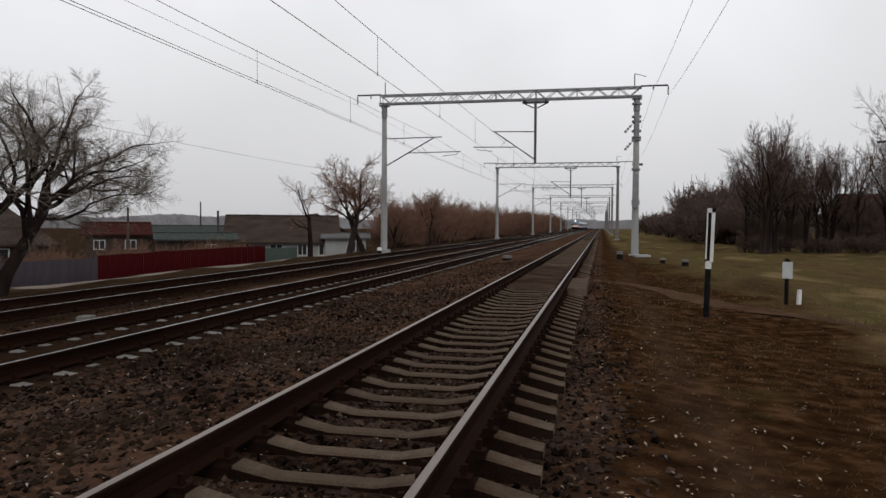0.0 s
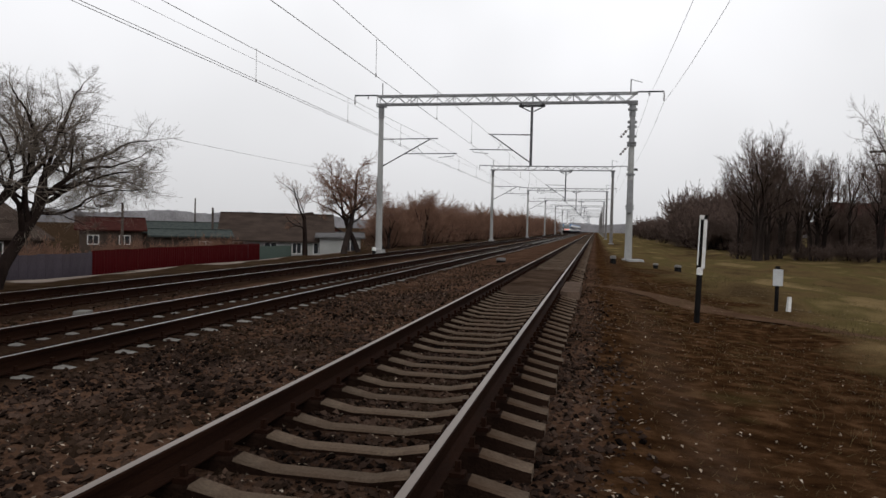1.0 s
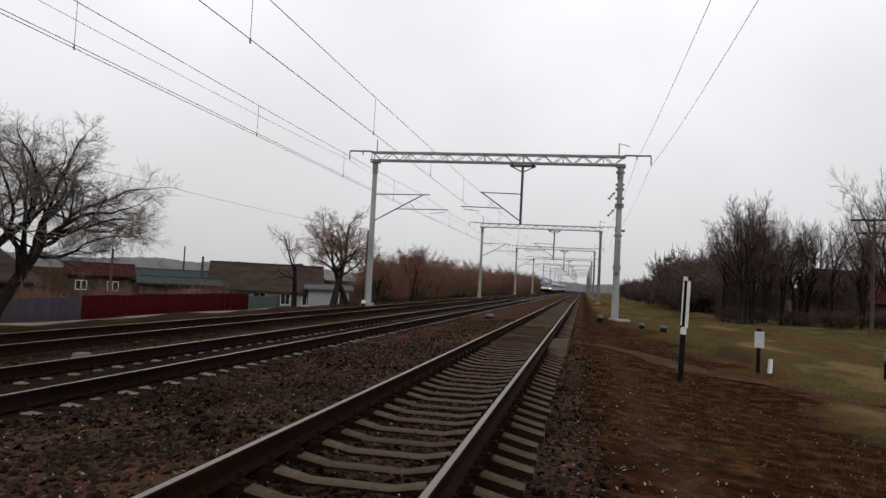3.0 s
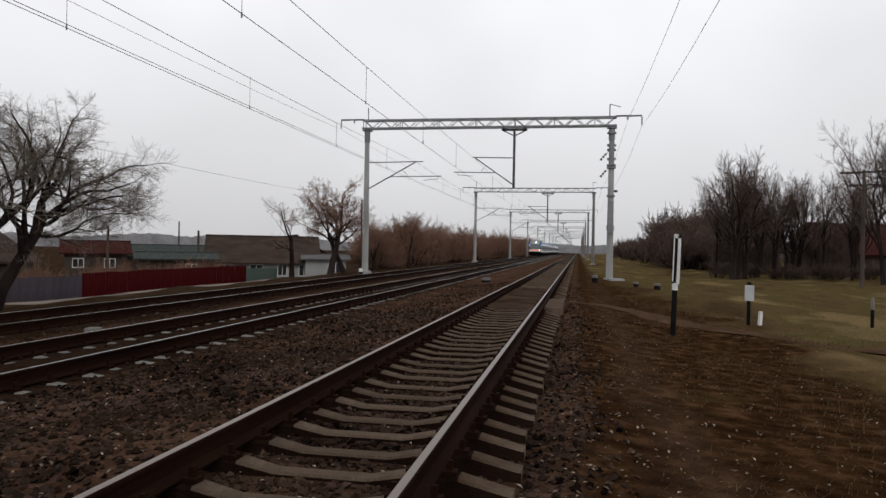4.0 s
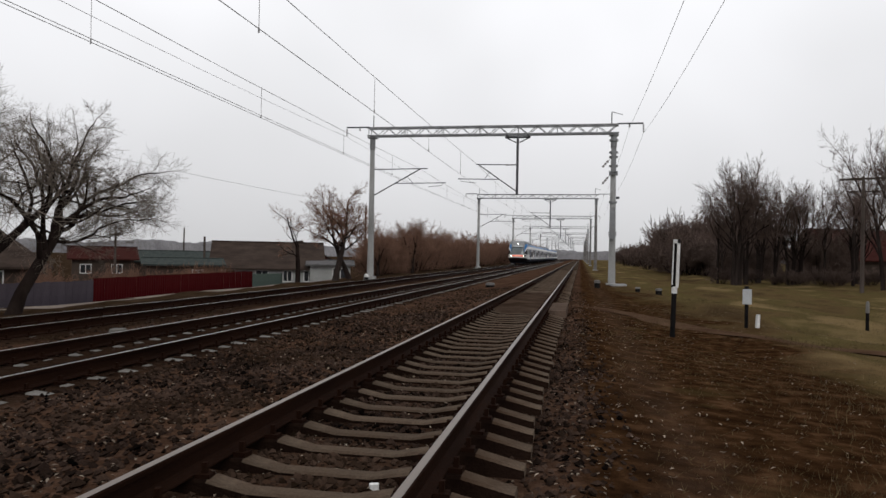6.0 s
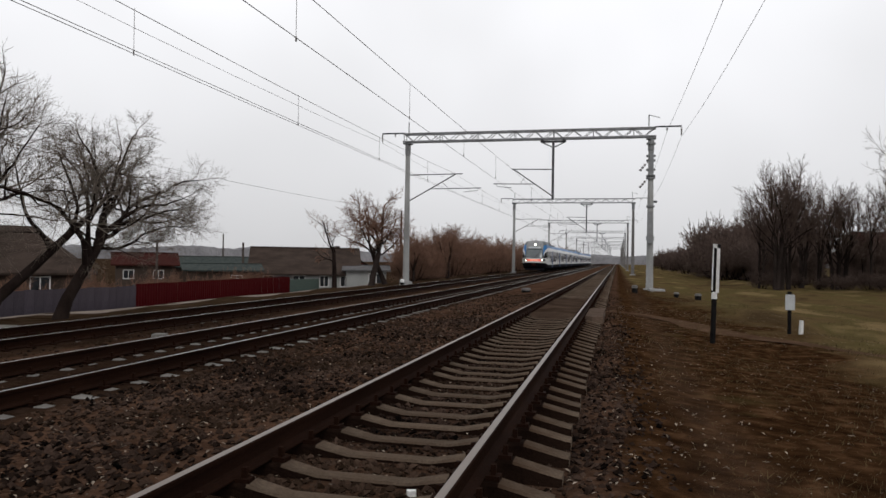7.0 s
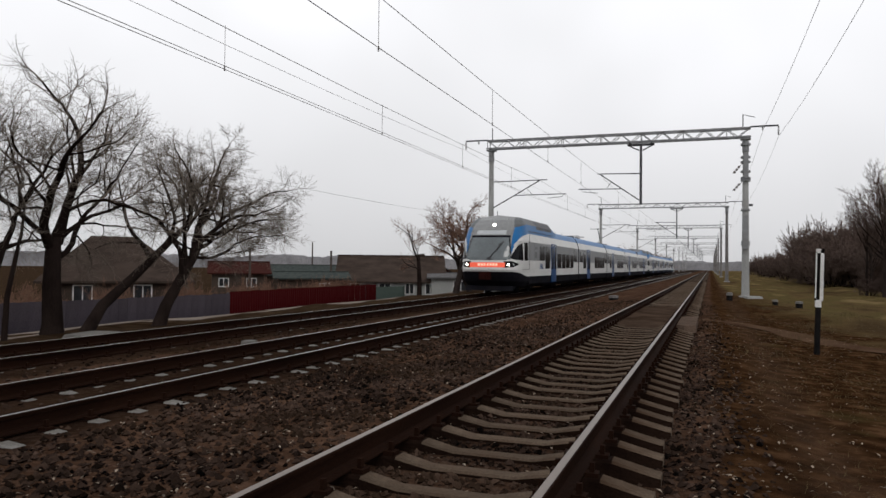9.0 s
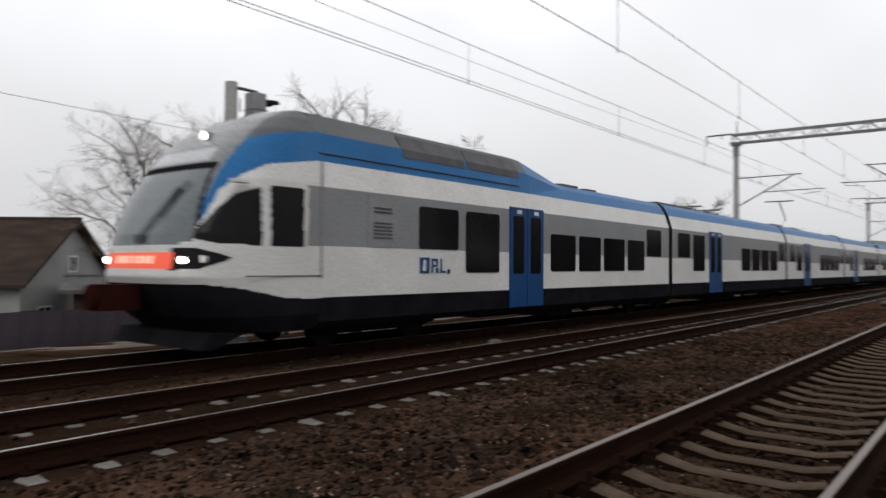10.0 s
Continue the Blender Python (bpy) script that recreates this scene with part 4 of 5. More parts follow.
def colour_light_signal(x, y, z):
    s = thing("railway_signal", "tall concrete signal mast with a grey three-lamp head", "railway signal", at=pose(x, y, z))
    part("mast", Build().tube([(0, 0, -0.1), (0, 0, 6.05)], [0.19, 0.145], 14), CONCRETE, s, "pale concrete mast", True)
    part("footing", Build().box(-0.4, 0.4, -0.4, 0.4, -0.3, 0.1, bev=0.1, taper=0.15), CONCRETE, s)
    b = Build()
    for zz in (2.2, 4.3, 5.0):
        b.tube([(0, 0, zz), (0, 0, zz + 0.07)], 0.20, 12)
    b.tube([(0, 0, 5.95), (0.0, 0.75, 5.95)], 0.04, 6)
    b.tube([(0, 0, 4.45), (0.0, 0.75, 4.75)], 0.035, 6)
    b.tube([(0.22, -0.05, 0.4), (0.2, -0.05, 4.2)], 0.03, 6)
    part("bracket", b, STEEL_DARK, s)
    head = part("signal_head", Build().box(-0.2, 0.2, 0.5, 0.9, 4.62, 5.9, bev=0.05), STEEL, s, "grey sheet-metal lamp housing")
    for k in range(3):
        zz = 4.72 + 0.41 * k
        h = Build()
        h.v = []
        n = 9
        for i in range(n):
            a = math.pi * (i / (n - 1)) * 1.1 - 0.05 * math.pi
            h.v += [(0.15 * math.cos(a), 0.9, zz + 0.13 + 0.15 * math.sin(a)), (0.13 * math.cos(a), 1.32, zz + 0.2 + 0.11 * math.sin(a))]
        h.f = [(2 * i, 2 * i + 2, 2 * i + 3, 2 * i + 1) for i in range(n - 1)]
        h.m = [0] * len(h.f)
        part("hood", h, BLACK_P, head, "black lamp hood")
        part("lens", Build().tube([(0, 0.89, zz + 0.13), (0, 0.93, zz + 0.13)], 0.12, 14), GLASS_D, head)
        part("seam", Build().box(-0.206, 0.206, 0.494, 0.906, zz - 0.06, zz - 0.04), STEEL_DARK, head)
    part("cable_box", Build().box(0.16, 0.42, 0.25, 0.6, 0.5, 1.15, bev=0.03), GREY_W, s, "pale cable cabinet")
    return s


colour_light_signal(-12.75, 4.5, -0.45)


def marker_post(x, y, z):
    p = thing("marker_post", "black post with a narrow white board on top, beside the track", "track sign", at=pose(x, y, z, 0, 1.5, 0))
    part("post", Build().tube([(0, 0, -0.3), (0, 0, 1.22)], [0.062, 0.058], 10), BLACK_P, p, "black lower post")
    part("post_band", Build().tube([(0, 0, 1.16), (0, 0, 1.32)], 0.064, 10), WHITE_W, p, "yellowed white band")
    part("post_upper", Build().tube([(-0.03, 0.0, 1.3), (-0.03, 0, 2.36)], 0.045, 8), BLACK_P, p)
    b = Build()
    b.box(-0.075, -0.05, -0.07, -0.05, 1.36, 2.36)
    b.box(0.018, 0.085, -0.07, -0.05, 1.30, 2.42)
    b.box(-0.075, 0.085, -0.07, -0.05, 2.33, 2.42)
    part("board", b, WHITE_W, p, "white painted board")
    return p


marker_post(3.88, 12.2, -0.66)


def picket_sign(x, y, z):
    p = thing("picket_sign", "small pale grey plate on a black post in the grass", "track sign", at=pose(x, y, z))
    part("post", Build().tube([(0, 0, -0.2), (0, 0, 0.88)], 0.05, 8), BLACK_P, p)
    part("plate", Build().box(-0.12, 0.12, -0.075, -0.05, 0.72, 1.14, bev=0.008), GREY_W, p, "pale grey plate")
    part("cap", Build().box(-0.07, 0.07, -0.05, 0.05, 1.0, 1.22, taper=0.3), BLACK_P, p)
    return p


picket_sign(6.32, 16.0, -0.64)
solo("peg", Build().box(-0.05, 0.05, -0.05, 0.05, -0.2, 0.40, bev=0.01, taper=0.15), WHITE_W, "short white peg in the grass", "marker peg", at=pose(6.61, 16.0, -0.60, 0, 3, 20))


def low_marker(x, y, z, label, r=0.16, h=0.34, pale=None):
    """A squat lineside marker: dark foot, pale cap."""
    pale = pale or CONC_MID
    p = thing("lineside_marker", label, "track marker", at=pose(x, y, z))
    part("foot", Build().tube([(0, 0, -0.1), (0, 0, h * 0.6), (0, 0, h * 0.65)], [r, r * 0.95, r * 0.7], 10), BLACK_P, p)
    part("cap", Build().tube([(0, 0, h * 0.6), (0, 0, h * 0.92), (0, 0, h)], [r * 1.05, r * 1.0, r * 0.5], 10), pale, p)


low_marker(2.72, 37.6, -0.42, "squat black and white marker beside the track", 0.17, 0.42)
low_marker(5.8, 34.0, -0.55, "low dark marker with a pale cap in the grass", 0.17, 0.3)
low_marker(4.9, 36.2, -0.55, "low dark marker with a pale cap in the grass", 0.14, 0.26)
low_marker(-2.9, 32.5, -0.45, "dark track box between the tracks", 0.24, 0.34, CONC_DARK)
low_marker(-11.6, 39.0, -0.5, "white peg beside the far track", 0.13, 0.5, WHITE_W)


def slab(x, y, z, sx, sy, sz, mt, label, rz=0):
    return solo("concrete_block", Build().box(-sx / 2, sx / 2, -sy / 2, sy / 2, 0, sz, bev=min(sx, sy) * 0.12, taper=0.12), mt, label, "concrete block", at=pose(x, y, z, 0, 0, rz))


slab(-7.35, 7.6, -0.45, 0.28, 0.34, 0.15, CONC_MID, "pale concrete block on the ballast between the tracks", 15)
slab(-12.0, 8.0, -0.5, 0.9, 1.3, 0.13, CONC_MID, "pale concrete slab lying beside the far track", 12)
slab(4.15, 42.4, -0.62, 1.0, 1.6, 0.26, CONCRETE, "pale concrete slab at the foot of a post", 5)
slab(0.40, -0.78, -0.30, 0.07, 0.05, 0.05, WHITE_W, "small white stone between the rails", 20)

# foot crossing over the near track: earth-covered deck and its ramps
CROSS = surface("packed_earth_deck", (0.0240, 0.0150, 0.0105), (0.0560, 0.0380, 0.0275), 1.1, 1.0, 0, 0.6, 25, spec=0.0, dirt=(0.055, 0.036, 0.025), dirt_amt=0.6)
TROD = surface("trodden_earth", (0.0460, 0.0260, 0.0160), (0.0760, 0.0460, 0.0290), 1.5, 1.0, 0, 0.6, 25, spec=0.0)
SLAB = surface("dirty_slab", (0.0540, 0.0369, 0.0272), (0.0810, 0.0558, 0.0416), 1.5, 0.95, 0, 0.4, 25)
_d = thing("foot_crossing", "worn earth-covered foot crossing over the near track", "foot crossing", at=pose(0, 18.6, 0))
_rd = random.Random(77)
_db, _dv = Build(), []
for _i in range(25):
    for _k in range(9):
        _xx = -0.74 + 1.48 * _k / 8
        _yy = -4.2 + 10.2 * _i / 24 + (_rd.uniform(-0.45, 0.45) if _i in (0, 24) else _rd.uniform(-0.12, 0.12))
        _dv.append((_xx, _yy, (-0.34 if _i in (0, 24) else -0.172 if 1 < _i < 23 else -0.2) + _rd.uniform(-0.012, 0.012) - (0.03 if _k in (0, 8) else 0)))
_db.faces(_dv, [(9 * i + k, 9 * i + k + 1, 9 * i + k + 10, 9 * i + k + 9) for i in range(24) for k in range(8)])
_db.box(-0.70, 0.70, -3.2, 4.8, -0.42, -0.25)
part("middle_deck", _db, CROSS, _d)
part("side_deck", Build().box(0.91, 1.40, -4.9, -1.0, -0.3, -0.12, bev=0.2, taper=0.06), SLAB, _d, "worn pale slab beside the rail")
_pb = Build()
_pv = []
_line = [(1.5, 19.8), (2.3, 19.5), (3.1, 18.7), (3.75, 17.2), (4.25, 15.4), (4.9, 13.9), (5.9, 12.7), (7.2, 11.9), (9.0, 11.4), (11.5, 11.2)]
_n = len(_line) - 1
for _i, (_x, _yy) in enumerate(_line):
    _a, _c = _line[max(_i - 1, 0)], _line[min(_i + 1, _n)]
    _t = Vector((_c[0] - _a[0], _c[1] - _a[1])).normalized()
    for _o in (-0.55, -0.3, 0.3, 0.55):
        _o *= 1 + 0.2 * math.sin(_i * 1.9)
        _xx, _y2 = _x - _t.y * _o, _yy + _t.x * _o
        _pv.append((_xx, _y2, float(ground_z(_xx, _y2)) + (0.022 if abs(_o) < 0.5 else -0.02)))
_pb.faces(_pv, [(4 * i + k, 4 * i + k + 4, 4 * i + k + 5, 4 * i + k + 1) for i in range(_n) for k in range(3)])
solo("footpath", _pb, TROD, "trodden earth footpath leading off the crossing", "path", kind="structure", smooth=True)


# ---- fences ----
def fence_run(name, label, p, q, height, material, board, corrugated, zb0, zb1):
    """A fence from p to q in single upright sheets or boards on posts."""
    f = thing(name, label, "fence")
    p, q = Vector((*p, 0)), Vector((*q, 0))
    d = q - p
    n = int(d.length / board)
    ang = math.degrees(math.atan2(d.y, d.x))
    if corrugated:
        out = []
        k = 8
        for i in range(k + 1):
            out.append((board * i / k, 0.02 if i % 2 else -0.02))
        b = Build()
        v = [(x, y, 0) for x, y in out] + [(x, y, height) for x, y in out] + [(x, y + 0.004, 0) for x, y in out] + [(x, y + 0.004, height) for x, y in out]
        m = k + 1
        b.faces(v, [(i, i + 1, m + i + 1, m + i) for i in range(k)] + [(2 * m + i + 1, 2 * m + i, 3 * m + i, 3 * m + i + 1) for i in range(k)])
    else:
        b = Build().box(0.004, board - 0.004, -0.012, 0.012, 0, height)
    me = b.mesh("fence_board", material)
    rng = random.Random(3)
    for i in range(n):
        c = p + d * (i / n)
        o = new("sheet" if corrugated else "board", me)
        o.parent = f
        o.matrix_local = pose(c.x, c.y, zb0 + (zb1 - zb0) * i / n + rng.uniform(-0.025, 0.025), 0, 0, ang + rng.uniform(-0.6, 0.6))
    for i in range(0, n + 1, max(1, int(2.4 / board))):
        c = p + d * (i / n)
        part("post", Build().box(c.x - 0.16, c.x - 0.08, c.y - 0.04, c.y + 0.04, zb0 + (zb1 - zb0) * i / n - 0.3, zb0 + (zb1 - zb0) * i / n + height - 0.05), STEEL_DARK, f)
    return f


fence_run("sheet_metal_fence", "dark red corrugated sheet-metal fence along the gardens", (-24.0, 29.4), (-24.4, 49.6), 1.45, RED_F, 1.0, True, -1.75, -1.75)
fence_run("board_fence", "weathered grey-violet garden fence behind the bare trees", (-20.0, -9), (-23.9, 29.3), 1.3, GREY_F, 0.62, False, -1.25, -1.72)
fence_run("board_fence", "pale grey-green garden fence in front of a white house", (-25.5, 50.2), (-28, 66), 1.3, GREEN_F, 0.5, False, -1.9, -2.2)


SAND = surface("pale_sandy_track", (0.13, 0.105, 0.088), (0.20, 0.165, 0.14), 0.8, 0.95, 0, 0.3, 14, dirt=(0.07, 0.055, 0.045), dirt_amt=0.6)
_sb, _sv = Build(), []
for _i in range(24):
    _y = -6 + _i * 3.2
    for _o in (-1.4, -1.1, 1.1, 1.4):
        _x = -19.3 - 0.045 * max(0, _y - 4) + _o * (1 + 0.12 * math.sin(_i * 1.3)) - 0.2
        _sv.append((_x, _y, float(ground_z(_x, _y)) + (0.03 if abs(_o) < 1.2 else -0.03)))
_sb.faces(_sv, [(4 * i + k, 4 * i + k + 4, 4 * i + k + 5, 4 * i + k + 1) for i in range(23) for k in range(3)])
solo("sandy_track", _sb, SAND, "pale sandy track along the garden fence", "path", kind="structure", smooth=True)


# ---- houses ----
def house(name, label, at, L, W, wall_h, rise, wall_m, roof_m, windows=(), gable_windows=(), chimney=None, hip=0.0):
    """A house with its ridge along local x. windows: (x, z, w, h) on the -y side; gable_windows: (y, z, w, h) on the +x side."""
    h = thing(name, label, "house", "village houses", at=at)
    b = Build()
    b.prism_x([(-W / 2, 0), (W / 2, 0), (W / 2, wall_h), (0, wall_h + rise * (1 - hip)), (-W / 2, wall_h)], -L / 2, L / 2)
    part("wall", b, wall_m, h)
    o, t = 0.45, 0.14
    for s in (-1, 1):
        r = Build()
        ez = wall_h - o * rise / (W / 2)
        a, c = (s * (W / 2 + o), ez), (0, wall_h + rise)
        hx = hip * L * 0.3
        for_top = [(-L / 2 - o, a[0], a[1] + 0.05), (L / 2 + o, a[0], a[1] + 0.05), (L / 2 + o - hx * 1.6, 0, c[1] + 0.05), (-L / 2 - o + hx * 1.6, 0, c[1] + 0.05)]
        v = for_top + [(x, y, z + t) for x, y, z in for_top]
        r.faces(v, [(0, 1, 2, 3), (4, 5, 6, 7), (0, 1, 5, 4), (1, 2, 6, 5), (2, 3, 7, 6), (3, 0, 4, 7)])
        part("roof", r, roof_m, h)
    if hip:
        for s in (-1, 1):
            e = s * (L / 2 + o)
            v = [(e, -W / 2 - o, wall_h - o * rise / (W / 2) + 0.1), (e, W / 2 + o, wall_h - o * rise / (W / 2) + 0.1), (e - s * hip * L * 0.48, 0, wall_h + rise + 0.12)]
            part("roof_hip", Build().faces(v + [(x, y, z - 0.1) for x, y, z in v], [(0, 1, 2), (3, 4, 5), (0, 1, 4, 3), (1, 2, 5, 4), (2, 0, 3, 5)]), roof_m, h)
    rb = Build().box(-L / 2 - o, L / 2 + o, -0.12, 0.12, wall_h + rise + 0.08, wall_h + rise + 0.26)
    if not hip:
        part("ridge_cap", rb, roof_m, h)

    def window(box, frame_box, m1, m2, m3, m4):
        w = part("window", box, PANE, h)
        part("window_frame", frame_box, WHITE_W, w)

    for x, z, w, hh in windows:
        y = -W / 2
        fr = Build()
        for bx in ((x - w / 2 - 0.07, x - w / 2, z - 0.07, z + hh + 0.07), (x + w / 2, x + w / 2 + 0.07, z - 0.07, z + hh + 0.07), (x - w / 2, x + w / 2, z - 0.07, z), (x - w / 2, x + w / 2, z + hh, z + hh + 0.07), (x - 0.03, x + 0.03, z, z + hh)):
            fr.box(bx[0], bx[1], y - 0.05, y + 0.01, bx[2], bx[3])
        window(Build().box(x - w / 2, x + w / 2, y - 0.02, y + 0.02, z, z + hh), fr, 0, 0, 0, 0)
    for y, z, w, hh in gable_windows:
        x = L / 2
        fr = Build()
        for bx in ((y - w / 2 - 0.07, y - w / 2, z - 0.07, z + hh + 0.07), (y + w / 2, y + w / 2 + 0.07, z - 0.07, z + hh + 0.07), (y - w / 2, y + w / 2, z - 0.07, z), (y - w / 2, y + w / 2, z + hh, z + hh + 0.07), (y - 0.03, y + 0.03, z, z + hh)):
            fr.box(x - 0.01, x + 0.05, bx[0], bx[1], bx[2], bx[3])
        window(Build().box(x - 0.02, x + 0.02, y - w / 2, y + w / 2, z, z + hh), fr, 0, 0, 0, 0)
    if chimney:
        part("chimney", Build().box(chimney - 0.3, chimney + 0.3, -0.5, 0.1, wall_h + rise - 0.6, wall_h + rise + 0.75), WALL_R, h)
    return h


house("house", "long low white house under a dark brown roof", pose(-30.4, 66, -2.5, 0, 0, 24), 10.5, 8, 2.2, 2.4, WALL_W, ROOF_BR, [(-3.6, 0.9, 0.9, 1.0), (-0.6, 0.9, 1.1, 1.0), (1.9, 0.9, 0.8, 1.0), (4, 0.9, 0.9, 1.0)], chimney=None)
house("house", "red-brown gabled house with a small white window", pose(-32, 78, -2.5, 0, 0, -62), 8, 8, 2.6, 2.3, WALL_R, ROOF_BR, gable_windows=[(-0.6, 2.9, 1.0, 0.9)])
house("garage", "low white garage beside the bare trees", pose(-23.6, 66, -2.0, 0, 0, 20), 4, 4, 2.0, 0.35, WALL_W, ROOF_GR, [(1, 0.1, 1.4, 1.6)])
house("house", "low house under a faded red roof far behind the fence", pose(-46.2, 61, -2.6, 0, 0, 38), 5.6, 5, 2.9, 1.0, WALL_B, ROOF_RE, [(-1.6, 1.5, 0.9, 0.8), (1.2, 1.5, 0.9, 0.8)])
ROOF_DG = surface("dark_green_sheet_roof", (0.030, 0.036, 0.034), (0.050, 0.058, 0.054), 0.6, 0.8, 0, 0.2, 12, stretch=(4, 4, 1))
house("shed", "dark sheds behind the red fence", pose(-44.2, 69, -2.6, 0, 0, 32), 13, 6, 2.6, 1.0, WALL_B, ROOF_DG, [(-5, 1.2, 1.6, 0.3)])
house("shed", "low dark shed close behind the red fence", pose(-35.2, 57.5, -2.4, 0, 0, 34), 6.5, 4, 2.3, 0.45, WALL_B, ROOF_DG, [(1.2, 1.6, 0.9, 0.25)])
house("house", "white house with a steep brown roof and a white gable", pose(-34.6, 6.5, -2.6, 0, 0, 38), 9, 7.5, 3.2, 2.5, WALL_W, ROOF_BR, [(-2.6, 1.0, 0.9, 1.1), (1.2, 1.0, 0.9, 1.1)], [(0.2, 3.6, 0.6, 0.6), (-2, 0.9, 0.9, 1.2)])
house("house", "brown timber house under a dark hipped roof", pose(-37, 34, -2.4, 0, 0, 48), 8.5, 8.5, 2.6, 2.7, WALL_B, ROOF_BR, [(-2, 1.0, 1.0, 1.2), (1.5, 1.0, 1.0, 1.2)], hip=0.8)
house("house", "grey-roofed house behind the bare trees", pose(-35, 18.2, -2.2, 0, 0, 54), 6.5, 7, 2.3, 2.2, WALL_B, ROOF_GR, [(0, 0.8, 1.2, 1.0)], [(0, 2.7, 0.7, 0.5)])
house("shed", "grey flat shed behind the garden fence", pose(-27, 11.5, -1.9, 0, 0, 62), 7, 4, 2.1, 0.4, WALL_B, ROOF_GR)
house("house", "dark brown house beyond the bare trees", pose(36, 92, -0.9, 0, 0, 200), 15, 9, 2.6, 3.4, WALL_B, ROOF_RE, [(-4, 0.9, 1.2, 1.1), (0, 0.9, 1.2, 1.1), (4, 0.9, 1.2, 1.1)], [(0, 3, 1, 0.8)])


# ---- wooden pole ----
def utility_pole(x, y, z, h, rz=0, arm=True):
    p = thing("utility_pole", "dark weathered wooden pole with a crossarm", "utility pole", at=pose(x, y, z, 0, 0, rz))
    part("pole", Build().tube([(0, 0, -0.5), (0, 0, h)], [0.15, 0.10], 10), WOOD_G, p, smooth=True)
    if arm:
        part("crossarm", Build().box(-1.5, 1.5, -0.07, 0.05, h - 0.25, h - 0.11), WOOD_G, p)
        b = Build()
        b.tube([(-0.8, -0.05, h - 1.1), (0, -0.1, h - 1.5)], 0.04, 5)
        b.tube([(0.8, -0.05, h - 1.1), (0, -0.1, h - 1.5)], 0.04, 5)
        b.box(-1.0, 1.0, -0.05, 0.05, h - 1.14, h - 1.04)
        part("brace", b, WOOD_G, p)
        for xx in (-1.3, -0.7, 0.7, 1.3):
            i_ = Build()
            i_.tube([(xx, 0, h - 0.12), (xx, 0, h + 0.05), (xx, 0, h + 0.12)], [0.02, 0.05, 0.03], 6)
            part("insulator", i_, INSUL, p)
    return p


utility_pole(21.5, 51, -0.95, 8.4, -25)
utility_pole(-42, 57, -2.5, 5.4, 80, False)
utility_pole(-60, 100, -2.6, 7.5, 80, False)
utility_pole(-35.5, 62, -2.5, 5.2, 80, False)
_vb = Build()
_vb.tube([(-26, -6.2 + 92.4 * i / 16, 7.55 - 0.75 * 4 * (i / 16) * (1 - i / 16)) for i in range(17)], 0.012, 5)
solo("village_wire", _vb, WIRE, "thin power line sagging behind the bare trees", "power line")
utility_pole(-26, 86.2, -1.9, 9.5, 0, False)
utility_pole(-26, -6.2, -1.9, 9.5, 0, False)
low_marker(10.2, 18.2, -0.75, "low white-topped post in the grass", 0.05, 0.9)


# ---- trees ----
def grow(b, pos, way, length, radius, level, rng, o):
    """One limb and, from it, its branches. o: the tree's habits."""
    top = o["levels"]
    n = (8, 9, 7, 5, 3, 2)[min(level, 5)]
    pts, rad = [pos], [radius]
    d = way.normalized()
    end = max(radius * (0.45 if level < top else 0.4), o["thin"] * 0.8)
    for i in range(n):
        wob = o["wob"] * (0.6 if level == 0 else 1.0)
        d = (d + Vector((rng.gauss(0, wob), rng.gauss(0, wob), rng.gauss(0, wob) + o["up"] * (level > 0) - o["droop"] * (level >= top - 1)))).normalized()
        pos = pos + d * (length / n)
        pts.append(pos)
        rad.append(radius + (end - radius) * ((i + 1) / n) ** 0.8)
    b.tube(pts, rad, (9, 7, 5, 4, 3, 3)[min(level, 5)], 0 if level < o["bark"] else 1, cap=False)
    if level >= top:
        return
    kids = o["kids"][min(level, len(o["kids"]) - 1)]
    kids = max(1, int(round(kids * rng.uniform(0.75, 1.25))))
    lo = o["bare"] if level == 0 else o["lo"]
    for k in range(kids):
        f = min(0.999, lo + (1 - lo) * (k + rng.random()) / kids)
        i = min(n - 1, int(f * n))
        p = pts[i].lerp(pts[i + 1], f * n - i)
        ax = (pts[i + 1] - pts[i]).normalized()
        side = ax.cross(Vector((rng.gauss(0, 1), rng.gauss(0, 1), rng.gauss(0, 1)))).normalized()
        a = radians(rng.uniform(*o["angle"]))
        w = ax * math.cos(a) + side * math.sin(a)
        grow(b, p, w, length * o["shrink"] * rng.uniform(0.7, 1.25) * (1.2 - 0.5 * f), max(rad[i] * rng.uniform(0.42, 0.68), o["thin"]), level + 1, rng, o)
    # the limb runs on
    grow(b, pts[-1], d, length * o["on"], max(rad[-1] * 0.95, o["thin"]), level + 1, rng, o)


HABIT = dict(levels=4, wob=0.13, up=0.06, droop=0.0, bark=3, kids=(5, 5, 5, 5), bare=0.35, angle=(28, 62), shrink=0.62, on=0.66, thin=0.008, lo=0.28)


def tree_mesh(name, seed, stems, twig, trunks=(), start=0, bark_m=None, **habits):
    """stems: (base, way, length, radius) of each main stem; trunks: lines of points with radii below them."""
    rng = random.Random(seed)
    o = {**HABIT, **habits}
    b = Build()
    for pts, rad in trunks:
        b.tube(pts, rad, 11, 0, cap=True)
    for off, way, length, radius in stems:
        grow(b, Vector(off), Vector(way), length, radius, start, rng, o)
    return b.mesh(name, [bark_m or BARK, twig], True)


